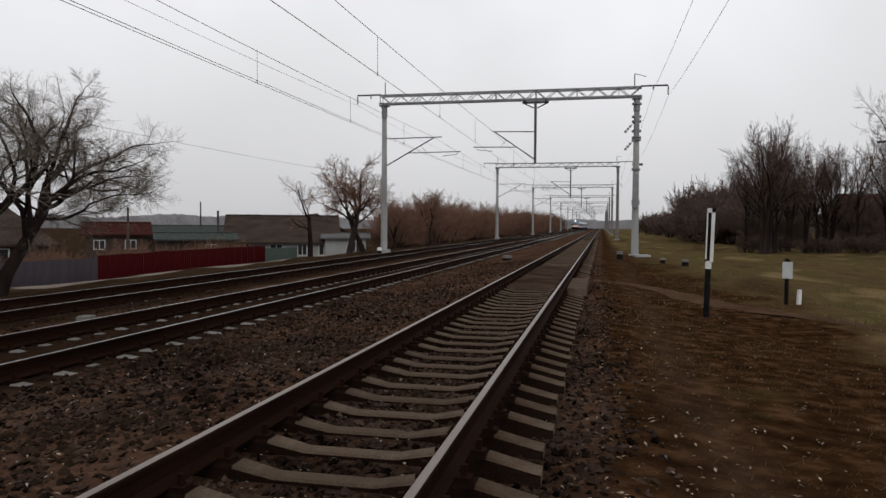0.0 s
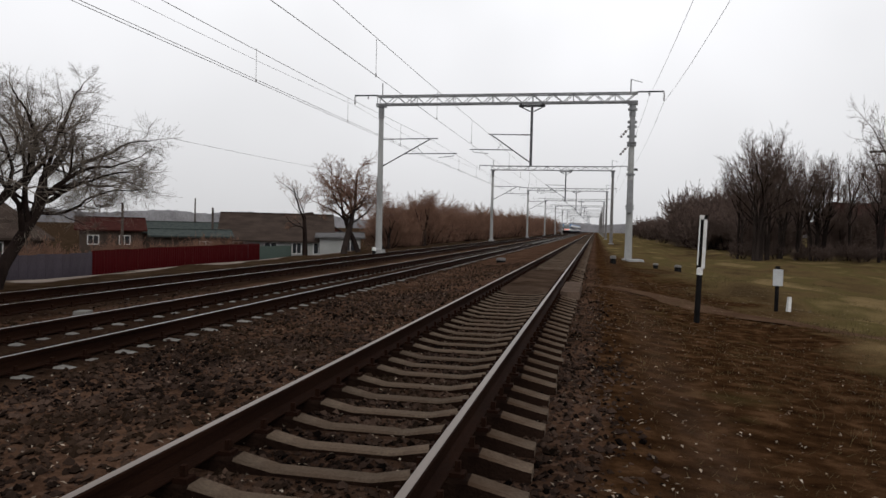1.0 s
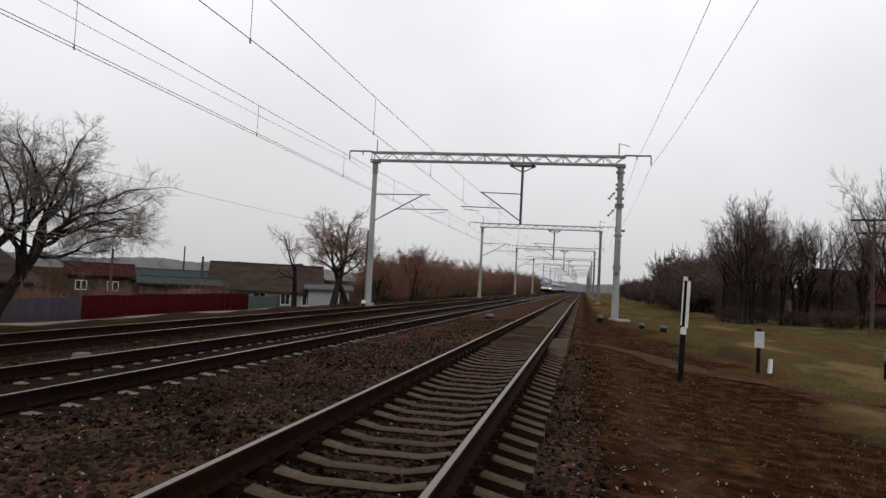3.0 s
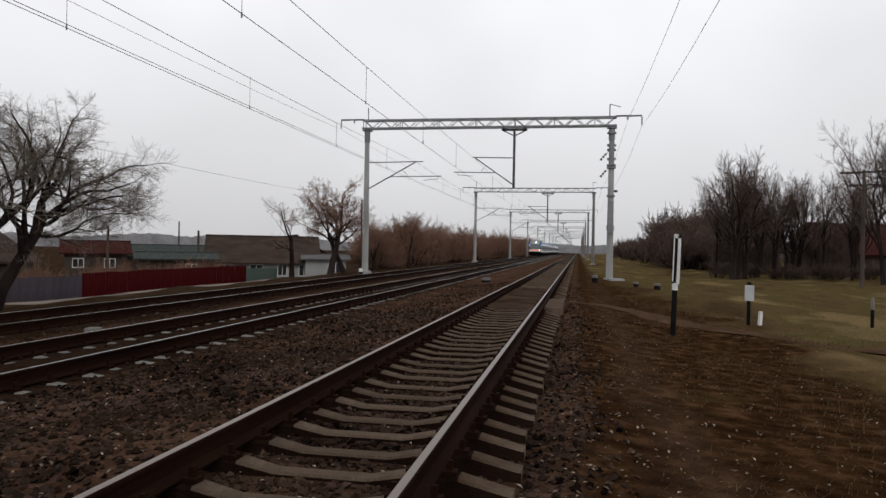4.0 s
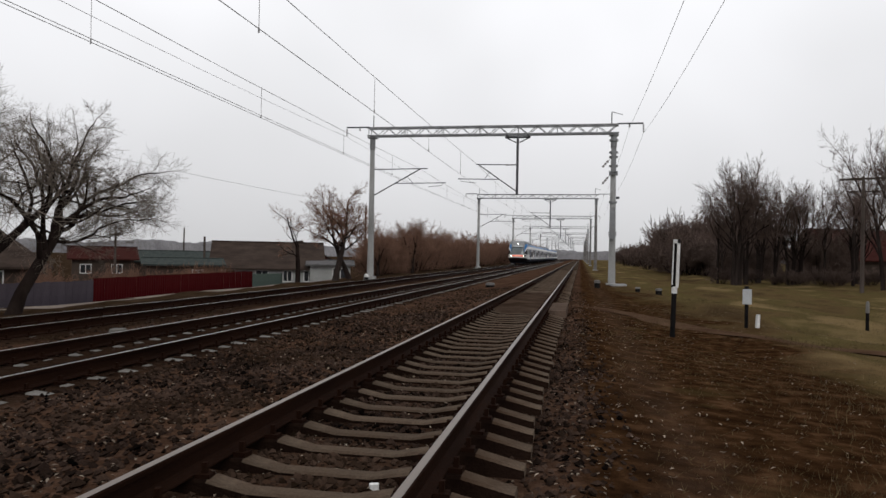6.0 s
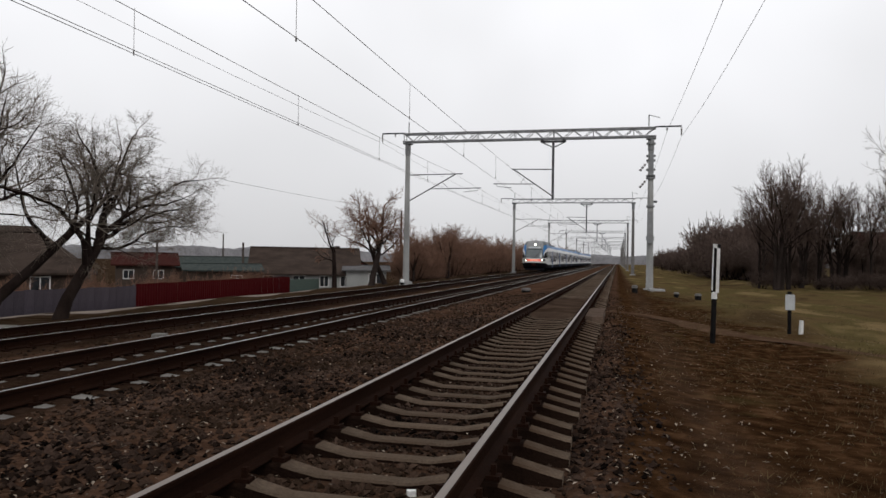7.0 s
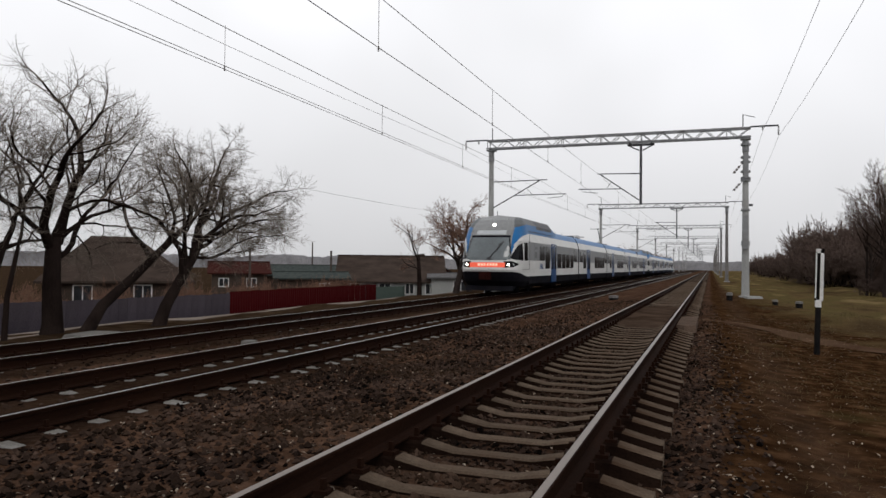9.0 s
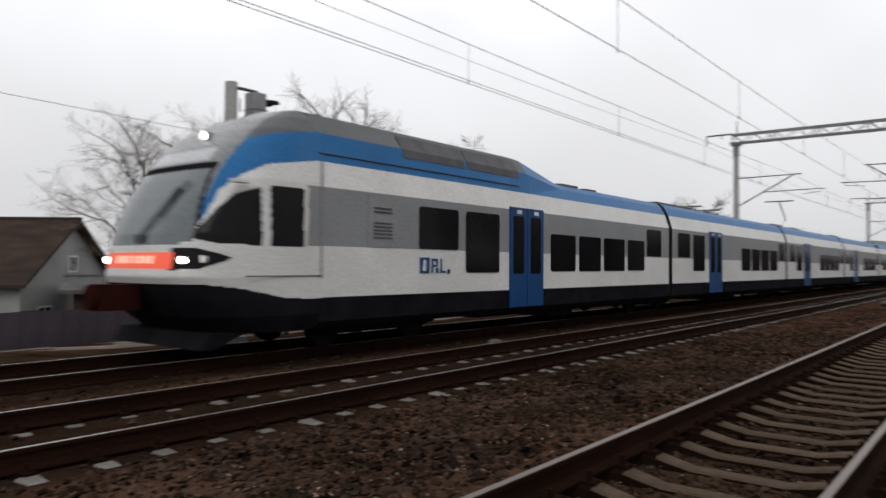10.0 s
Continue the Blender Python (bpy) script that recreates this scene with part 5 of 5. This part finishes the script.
def split_tree(name, label, me, at, group):
    """The tree as trunk with limbs, and crown of twigs."""
    t = thing(name, label, "tree" if "tree" in name else "shrub", group, at=at)
    for slot, nm in ((0, "trunk"), (1, "crown")):
        w = bmesh.new()
        w.from_mesh(me)
        bmesh.ops.delete(w, geom=[f for f in w.faces if f.material_index != slot], context="FACES")
        m2 = bpy.data.meshes.new(nm)
        w.to_mesh(m2)
        w.free()
        for mt in me.materials:
            m2.materials.append(mt)
        part(nm, m2, None, t)
    return t


G1 = "bare trees behind the far track"
FINE = dict(levels=5, kids=(4, 4, 5, 6, 5), bark=3, thin=0.0027, start=1, wob=0.17, up=0.03, shrink=0.60, on=0.50, angle=(30, 66), lo=0.24)
_w = tree_mesh("willow", 11, [((0, 1.45, 1.9), (-0.05, 0.75, 0.9), 3.27, 0.125), ((0, 1.4, 1.9), (0.15, 0.25, 1), 2.56, 0.094), ((0, 1.2, 1.6), (-0.1, -0.15, 1), 2.70, 0.094), ((0, 1.0, 1.4), (0.1, -0.45, 1), 2.70, 0.094),
               ((0, 1.7, 2.3), (0.1, 1.2, 0.35), 2.98, 0.078), ((0, 1.9, 2.5), (-0.15, 0.6, 1.0), 2.84, 0.094), ((0, 1.95, 2.6), (0.1, 1.0, 0.75), 2.7, 0.085), ((0, 1.3, 2.0), (0.1, 1.3, 0.1), 2.41, 0.058)],
               TWIG, [([(0, -0.15, -0.3), (0, 0.25, 0.5), (0, 0.95, 1.35), (0, 1.6, 2.1), (0, 2.0, 2.7)], [0.234, 0.179, 0.156, 0.133, 0.078])], **{**FINE, "kids": (3, 4, 5, 8, 7), "up": 0.02, "thin": 0.0028})
split_tree("bare_tree", "leaning bare willow with a wide rounded crown", _w, pose(-15.5, 14.2, -0.7), G1).scale = (1.08, 1.06, 1.1)
_w = tree_mesh("willow", 23, [((0, 4.0, 3.4), (-0.05, 0.25, 1.0), 2.00, 0.101), ((0, 4.1, 3.5), (0.1, 0.9, 0.5), 1.77, 0.078), ((0, 2.3, 2.1), (0, -0.35, 1.0), 2.11, 0.086), ((0, 3.0, 2.7), (0.15, 0.1, 1.0), 2.11, 0.078), ((0, 3.3, 2.9), (0, 1, 0.0), 1.66, 0.055)],
               TWIG, [([(0, -0.2, -0.3), (0, 0.5, 0.7), (0, 1.7, 1.6), (0, 3.0, 2.65), (0, 4.2, 3.6)], [0.211, 0.164, 0.140, 0.117, 0.078])], **FINE)
split_tree("bare_tree", "bare tree leaning far over along the fence", _w, pose(-15.7, 11.4, -0.7), G1).scale = (1.02, 1.08, 0.98)
_w = tree_mesh("maple", 31, [((0, -0.1, 2.6), (0.05, -0.45, 1), 3.27, 0.133), ((0, 0.1, 2.7), (-0.05, 0.45, 1), 3.41, 0.140), ((0, 0, 2.9), (0.1, 0.02, 1), 2.70, 0.086), ((0, 0.15, 2.3), (0, 1.3, 0.35), 3.27, 0.086), ((0, -0.1, 2.9), (0.05, -1.2, 0.7), 3.27, 0.086), ((0, 0.15, 2.8), (-0.1, 1.0, 0.8), 3.12, 0.078)],
               TWIG, [([(0, 0, -0.3), (0, 0.02, 0.3), (0, -0.03, 1.4), (0, 0, 2.9)], [0.328, 0.250, 0.218, 0.172])], **FINE)
split_tree("bare_tree", "upright bare tree forking above a thick dark trunk", _w, pose(-15.5, 9.95, -0.7), G1).scale = (1.05, 1.16, 0.93)
_w = tree_mesh("maple", 47, [((0, -0.75, 2.3), (0.05, -0.5, 1), 2.70, 0.086), ((0, -0.6, 2.0), (0, 0.2, 1), 2.41, 0.062), ((0, 0.5, 2.4), (0, 0.55, 1), 2.56, 0.078), ((0, 0.45, 2.3), (0, 1.1, 0.6), 2.27, 0.062), ((0, 0.85, 2.2), (0.1, -0.1, 1), 2.41, 0.047), ((0, -0.8, 2.4), (0, -1.2, 0.5), 2.27, 0.055)],
               TWIG, [([(0, 0, -0.3), (0, -0.1, 0.6), (0, -0.45, 1.5), (0, -0.8, 2.5)], [0.187, 0.148, 0.125, 0.094]), ([(0, 0.05, 0.3), (0, 0.1, 1.2), (0, 0.5, 2.5)], [0.117, 0.109, 0.086]), ([(0, 0.55, -0.3), (0, 0.6, 1.0), (0, 0.85, 2.3)], [0.078, 0.066, 0.051])], **FINE)
split_tree("bare_tree", "bare tree with several thin dark stems", _w, pose(-15.5, 7.9, -0.65), G1).scale = (1.02, 1.08, 0.98)
_w = tree_mesh("maple", 53, [((0, -0.1, 3.4), (0, -0.1, 1), 2.70, 0.078), ((0, 0, 2.4), (0.05, -1.1, 0.75), 3.27, 0.070), ((0, 0, 1.6), (0, -1.2, 0.6), 3.12, 0.062), ((0, 0, 2.9), (0.1, 0.5, 1), 2.70, 0.070), ((0, 0, 3.1), (-0.1, 0.9, 0.6), 2.41, 0.055)],
               TWIG, [([(0, 0.05, -0.3), (0, 0, 0.6), (0, -0.03, 2.0), (0, -0.1, 3.6)], [0.195, 0.156, 0.148, 0.117])], **FINE)
split_tree("bare_tree", "bare tree with a straight dark trunk and long side limbs", _w, pose(-15.0, 4.5, -0.6), G1).scale = (0.8, 0.82, 0.76)

G2 = "bare trees by the white house"
_w = tree_mesh("poplar", 61, [((0, -0.1, 2.6), (0, -0.35, 1.0), 2.41, 0.086), ((0, -0.05, 2.3), (0, 0.2, 1.0), 2.13, 0.062), ((0, 0, 1.9), (0, -0.8, 0.7), 1.42, 0.062)], TWIG_RED, [([(0, 0.1, -0.3), (0, 0.1, 1.2), (0, -0.1, 2.7)], [0.22, 0.17, 0.13])], levels=4, start=1, kids=(4, 4, 4, 4), shrink=0.58, on=0.45, wob=0.16, up=0.03, thin=0.008)
split_tree("bare_tree", "thin half-dead bare tree", _w, pose(-18.6, 44.8, -1.05), G2)
_w2 = tree_mesh("poplar", 67, [((0, 1.4, 2.8), (0, 0.3, 1.0), 2.84, 0.117), ((0, 1.3, 2.7), (0.2, -0.5, 1.0), 2.70, 0.101), ((0, 1.4, 2.8), (-0.2, 1.0, 0.8), 2.70, 0.101), ((0, 1.2, 2.6), (0, -1.3, 0.45), 2.84, 0.086), ((0, 1.4, 2.8), (0.3, 0.1, 1.0), 2.70, 0.094)], TWIG_RED,
                [([(0, -0.1, -0.3), (0, 0.5, 1.0), (0, 1.2, 2.2), (0, 1.5, 3.0)], [0.24, 0.20, 0.17, 0.14])], bark_m=BARK_GREY, levels=5, start=1, kids=(5, 5, 5, 5, 4), shrink=0.6, on=0.5, wob=0.16, up=0.03, thin=0.006, bark=2)
split_tree("bare_tree", "bare reddish-brown tree with a leaning trunk", _w2, pose(-17.6, 50.2, -1.0), G2).scale = (1.2, 1.4, 1.12)
split_tree("bare_tree", "bare reddish-brown tree beside the portal", _w2, pose(-17.4, 53.5, -1.0, 0, 0, 150), G2).scale = (1.05, 1.05, 0.95)

# shrubs and small trees along the far track
G3 = "brown shrubs and trees along the line"
SHRUB = [tree_mesh("shrub", 71 + k, [((0.5 * math.cos(a), 0.5 * math.sin(a), -0.2), (0.42 * math.cos(a), 0.42 * math.sin(a), 1.0), 2.4, 0.06) for a in (0, 0.9, 1.8, 2.7, 3.6, 4.5, 5.4)], TWIG_RED, levels=3, kids=(7, 6, 6), bare=0.1, shrink=0.6, up=0.05, bark=1, thin=0.0115) for k in range(3)]
_rng = random.Random(8)
_sh = [split_tree("shrub", "dense brown leafless shrub", m, pose(-19, 68 + 3 * i, -1.1), G3) for i, m in enumerate(SHRUB)]
for _i in range(110):
    _x = -18.0 - _rng.random() * 8
    _y = 62 + (-18 - _x) * 3.4 + _i * 2.6 + _rng.uniform(-1.5, 1.5)
    _k = _rng.uniform(1.0, 1.4) * (1.0 + 0.0012 * (_y - 54))
    _o = copy_thing(_sh[_i % 3], pose(_x, _y, float(np.interp(_x, GX, GZ)), 0, 0, _rng.uniform(0, 360)))
    _o.scale = (_k, _k, _k * _rng.uniform(0.85, 1.1))
BIG = [tree_mesh("line_tree", 91 + k, [((0, 0, 1.8), (0.3 * math.cos(a), 0.3 * math.sin(a), 1.0), 2.8, 0.10) for a in (0, 1.3, 2.5, 3.8, 5.0)], TWIG_RED, [([(0, 0, -0.3), (0.03, 0.02, 2.0)], [0.24, 0.2])], levels=5, start=1, kids=(5, 5, 5, 5, 4), shrink=0.54, on=0.5, wob=0.15, up=0.04, thin=0.0065, bark=2) for k in range(2)]
_bg = [split_tree("bare_tree", "brown bare tree beside the line", m, pose(-17.0 - 2 * i, 75 + 11 * i, -1.1), G3) for i, m in enumerate(BIG)]
for _x, _y, _k in ((-18.5, 66, 0.75), (-20, 71, 0.85), (-19, 82, 0.95), (-22, 92, 0.95), (-20, 104, 1.0), (-22, 118, 1.05), (-24, 134, 1.1), (-22, 150, 1.2)):
    _o = copy_thing(_bg[int(_y) % 2], pose(_x, _y, -1.4, 0, 0, _y * 37 % 360))
    _o.scale = (_k, _k, _k)

# wood beside the meadow
G4 = "dark bare wood beyond the meadow"
WOOD = []
for k, st in enumerate((((0, 0.02), (0.10, 0.0)), ((0.05, 0), (-0.10, 0.05), (0.08, -0.06)), ((0, 0),), ((0.12, 0), (-0.04, 0.0)))):
    _lim, _tr = [], []
    _r3 = random.Random(200 + k)
    for sx, sy in st:
        h = _r3.uniform(4.5, 6.0)
        _tr.append(([(sx * 2, sy * 2, -0.4), (sx * 3 + 0.05, sy * 3, h * 0.4), (sx * (h + 2), sy * (h + 2), h)], [0.15, 0.12, 0.085]))
        for j in range(6):
            a, f = _r3.uniform(0, 6.28), 0.45 + 0.55 * j / 5
            lean = _r3.uniform(0.3, 0.85) if j < 5 else 0.05
            _lim.append(((sx * (h * f + 2), sy * (h * f + 2), h * f), (lean * math.cos(a), lean * math.sin(a), 1.0), _r3.uniform(2.6, 3.8), 0.065))
    WOOD.append(tree_mesh("wood_tree", 111 + k, _lim, TWIG_DARK, _tr, start=1, bark_m=BARK_GREY, levels=4, kids=(4, 5, 5, 5), shrink=0.56, on=0.5, up=0.06, thin=0.0075, angle=(22, 52), wob=0.13, bark=2))
_wd = [split_tree("bare_tree", "tall dark bare tree at the edge of the meadow", m, pose(18.5 + 3.3 * i, 69 + i, -0.9), G4) for i, m in enumerate(WOOD)]
for _i, (_x, _y, _k) in enumerate(((15.2, 63.5, 1.1), (16.0, 65, 1.18), (14.4, 66, 0.85), (16.9, 66, 1.0), (20, 69, 0.95), (23, 72, 1.0), (26, 66, 1.1), (25.5, 57, 1.3), (28.5, 61, 1.2), (31, 56, 1.25), (34, 64, 1.0), (29, 74, 0.95), (22, 82, 0.9), (36, 76, 1.0), (39, 60, 1.0), (18, 84, 0.9), (41, 70, 1.1), (45, 62, 1.1), (33, 88, 1.0), (48, 80, 1.1))):
    _o = copy_thing(_wd[_i % 4], pose(_x, _y, -0.92, 0, 0, _i * 77 % 360))
    _o.scale = (_k, _k, _k)
GROVE = [tree_mesh("grove_shrub", 131 + k, [((0.6 * math.cos(a), 0.6 * math.sin(a), -0.2), (0.36 * math.cos(a), 0.36 * math.sin(a), 1.0), 2.9, 0.08) for a in (0, 0.9, 1.8, 2.7, 3.6, 4.5, 5.4)], TWIG_DARK, levels=3, kids=(7, 6, 7), bare=0.1, shrink=0.6, up=0.06, bark=1, thin=0.022) for k in range(2)]
_gv = [split_tree("shrub", "dense dark leafless shrub", m, pose(16 + 3 * i, 98, -0.85), G4) for i, m in enumerate(GROVE)]
for _i in range(80):
    _y = 80 + _i * 2.6 + _rng.uniform(-2, 2)
    _x = 14.0 + _rng.random() * 14 + (4.5 if _y < 95 else 0) + 0.004 * _y
    _o = copy_thing(_gv[_i % 2], pose(_x, _y, -0.85, 0, 0, _rng.uniform(0, 360)))
    _k = _rng.uniform(1.0, 1.35) * (1.3 if 100 < _y < 140 else 0.85)
    _o.scale = (_k, _k, _k)

_re = random.Random(41)
for _i in range(22):
    _o = copy_thing(_gv[_i % 2], pose(15.0 + 1.5 * _i + _re.uniform(-1, 1), 68.0 + _re.uniform(-3.5, 6) - 0.12 * _i, -0.95, 0, 0, _re.uniform(0, 360)))
    _k = _re.uniform(0.18, 0.34)
    _o.scale = (_k * 1.3, _k * 1.3, _k)
for _i in range(18):
    _y = 12 + 2.7 * _i + _re.uniform(-0.6, 0.6)
    _o = copy_thing(_sh[_i % 3], pose(-25.6 - _re.random() * 4.5 - 0.03 * _y, _y, -2.1, 0, 0, _re.uniform(0, 360)))
    _k = _re.uniform(0.34, 0.55)
    _o.scale = (_k, _k, _k)

# distant woods on the horizon
def far_woods(name, x0, y0, x1, y1, h, seed):
    rng = np.random.default_rng(seed)
    n = 260
    b = Build()
    d = Vector((x1 - x0, y1 - y0, 0))
    side = Vector((-d.y, d.x, 0)).normalized()
    hs = h * (0.75 + 0.12 * np.sin(np.linspace(0, 17, n)) + 0.1 * np.sin(np.linspace(0, 61, n)) + 0.12 * rng.random(n))
    v = []
    for i in range(n):
        p = Vector((x0, y0, 0)) + d * (i / (n - 1))
        for o_, k in ((0, -0.1), (0.5, 0.7), (3, 0.95), (6, 1.0), (14, 0.9), (20, -0.1)):
            q = p + side * (o_ + rng.random() * 1.2)
            v.append((q.x, q.y, -2.5 + (hs[i] + 2.5) * k * (1 + 0.08 * (rng.random() - 0.5))))
    b.faces(v, [(6 * i + k, 6 * i + k + 6, 6 * i + k + 7, 6 * i + k + 1) for i in range(n - 1) for k in range(5)])
    return solo(name, b, FAR_WOOD, "distant leafless woods along the horizon", "woods", kind="stuff")


# the haze of distance is mixed into this pale base colour
FAR_WOOD = surface("hazed_distant_woods", (0.13, 0.125, 0.13), (0.19, 0.185, 0.19), 0.12, 1.0, 0, 0, 1.2, spec=0.0)
far_woods("far_woods", -60, 620, -420, 180, 7.5, 1)
far_woods("far_woods", -420, 180, -430, -60, 8.0, 2)
far_woods("far_woods", 330, 420, -75, 640, 7.0, 3)
far_woods("far_woods", 330, 40, 330, 420, 8.0, 4)


# ---- ballast stones ----
def scatter_stones():
    rng = np.random.default_rng(4)
    base = np.array([(1, 0, 0), (-1, 0, 0), (0, 1, 0), (0, -1, 0), (0, 0, 1), (0, 0, -1)], float)
    tri = np.array([(0, 2, 4), (2, 1, 4), (1, 3, 4), (3, 0, 4), (2, 0, 5), (1, 2, 5), (3, 1, 5), (0, 3, 5)])
    px, py = [], []
    for x0, x1, y0, y1, dens in ((-3.9, 2.3, -9, -3.5, 200), (-3.9, 2.3, -3.5, 6, 330), (-3.9, 2.2, 6, 14, 170), (-7.4, -3.5, -4, 12, 110), (-11.2, -7.0, -4, 14, 55), (-4, 2.1, 14, 30, 50), (-0.75, 0.75, -3.5, 8, 180)):
        n = int((x1 - x0) * (y1 - y0) * dens)
        px.append(rng.uniform(x0, x1, n)), py.append(rng.uniform(y0, y1, n))
    px, py = np.concatenate(px), np.concatenate(py)
    n = len(px)
    # stones thin out towards the meadow
    keep = rng.random(n) > np.clip((px - 1.45) / 0.9, 0, 0.95)
    for xr in (XN, XM, XF):
        keep &= (np.abs(np.abs(px - xr) - 0.797) > 0.09)
    # fewer stones inside the running lines, where the bed is painted dark
    for xr in (XM, XF):
        keep &= (np.abs(px - xr) > 1.15) | (rng.random(n) < 0.2)
    # few stones lie on the sleepers
    s = np.mod(py + SLEEPER_GAP / 2, SLEEPER_GAP) - SLEEPER_GAP / 2
    for xr in (XN, XM, XF):
        keep &= ~((np.abs(px - xr) < 1.36) & (np.abs(s) < 0.125) & (rng.random(n) > (0.06 if xr == XN else 0.4)))
    px, py = px[keep], py[keep]
    n = len(px)
    pz = ground_z(px, py) + rng.uniform(-0.012, 0.02, n)
    size = (0.014 + 0.036 * rng.random(n) ** 1.8)[:, None, None] * rng.uniform(0.7, 1.35, (n, 6, 1))
    a = rng.uniform(0, 2 * np.pi, (n, 1))
    t = rng.uniform(-0.6, 0.6, (n, 1))
    q = base[None] * size
    q[:, :, 2] *= 0.75
    x = q[..., 0] * np.cos(a) - q[..., 1] * np.sin(a)
    y = q[..., 0] * np.sin(a) + q[..., 1] * np.cos(a)
    z = q[..., 2] * np.cos(t) + x * np.sin(t)
    v = np.stack([x + px[:, None], y + py[:, None], z + pz[:, None]], -1).reshape(-1, 3)
    f = (tri[None] + 6 * np.arange(n)[:, None, None]).reshape(-1, 3)
    me = bpy.data.meshes.new("ballast_stones")
    me.from_pydata(v.tolist(), [], f.tolist())
    me.materials.append(STONE)
    tagged(new("ballast_stones", me), "loose dark brown ballast stones", "gravel", kind="stuff")


scatter_stones()


def scatter_grass():
    """Short dry blades and scattered dead leaves beside the track."""
    rng = np.random.default_rng(9)
    v, f = [], []
    n = 90000
    u = rng.random(n)
    px = 2.3 + 15 * rng.random(n) ** 1.3
    py = -2 + 44 * u ** 1.6
    dens = np.clip((px - 2.0) / 2.2, 0.12, 1) * (0.35 + 0.65 * (np.sin(px * 0.9 + 0.3 * py) * np.sin(py * 0.5) > -0.35))
    keep = rng.random(n) < dens
    px, py = px[keep], py[keep]
    n = len(px)
    pz = ground_z(px, py) - 0.01
    a = rng.uniform(0, 2 * np.pi, n)
    h = rng.uniform(0.02, 0.07, n) * (1 + 1.6 * np.clip(np.sin(px * 1.3 + 0.4 * py) * np.sin(py * 0.8 - px * 0.3), 0, 1))
    w = rng.uniform(0.002, 0.006, n)
    lx, ly = rng.normal(0, 0.05, n), rng.normal(0, 0.05, n)
    P = np.stack([np.stack([px - w * np.cos(a), py - w * np.sin(a), pz], -1), np.stack([px + w * np.cos(a), py + w * np.sin(a), pz], -1), np.stack([px + lx, py + ly, pz + h], -1)], 1).reshape(-1, 3)
    me = bpy.data.meshes.new("dry_grass")
    me.from_pydata(P.tolist(), [], np.arange(3 * n).reshape(-1, 3).tolist())
    me.materials.append(surface("dry_grass_blades", (0.055, 0.038, 0.020), (0.10, 0.074, 0.038), 0.5, 0.95, 0, 0, 8, island=True, rand=0.4))
    tagged(new("dry_grass", me), "short dry brown winter grass", "grass", kind="stuff")
    n = 5200
    px, py = np.where(rng.random(n) < 0.5, 1.7 + 9 * rng.random(n) ** 1.4, -4 + 6 * rng.random(n)), -2.5 + 26 * rng.random(n) ** 1.5
    pz = ground_z(px, py) + 0.02
    a, s = rng.uniform(0, 6.28, n), rng.uniform(0.012, 0.028, n)
    c, d = np.cos(a) * s, np.sin(a) * s
    t = rng.uniform(-0.5, 0.5, n) * s
    P = np.stack([np.stack([px - c, py - d, pz - t], -1), np.stack([px + d * 0.5, py - c * 0.5, pz + 0.006], -1), np.stack([px + c, py + d, pz + t], -1), np.stack([px - d * 0.5, py + c * 0.5, pz + 0.006], -1)], 1).reshape(-1, 3)
    me = bpy.data.meshes.new("dead_leaves")
    me.from_pydata(P.tolist(), [], np.arange(4 * n).reshape(-1, 4).tolist())
    me.materials.append(surface("dead_leaf", (0.10, 0.07, 0.05), (0.24, 0.20, 0.16), 3, 0.9, 0, 0, 8, island=True, rand=0.6))
    tagged(new("dead_leaves", me), "scattered pale dead leaves", "leaves", kind="stuff")


scatter_grass()


# ---- what moves ----
def motions():
    walk(TRAIN, [(t / 2, pose(XF, 0.3 + 31.3 * (10 - t / 2), ZF)) for t in range(21)])


motions()
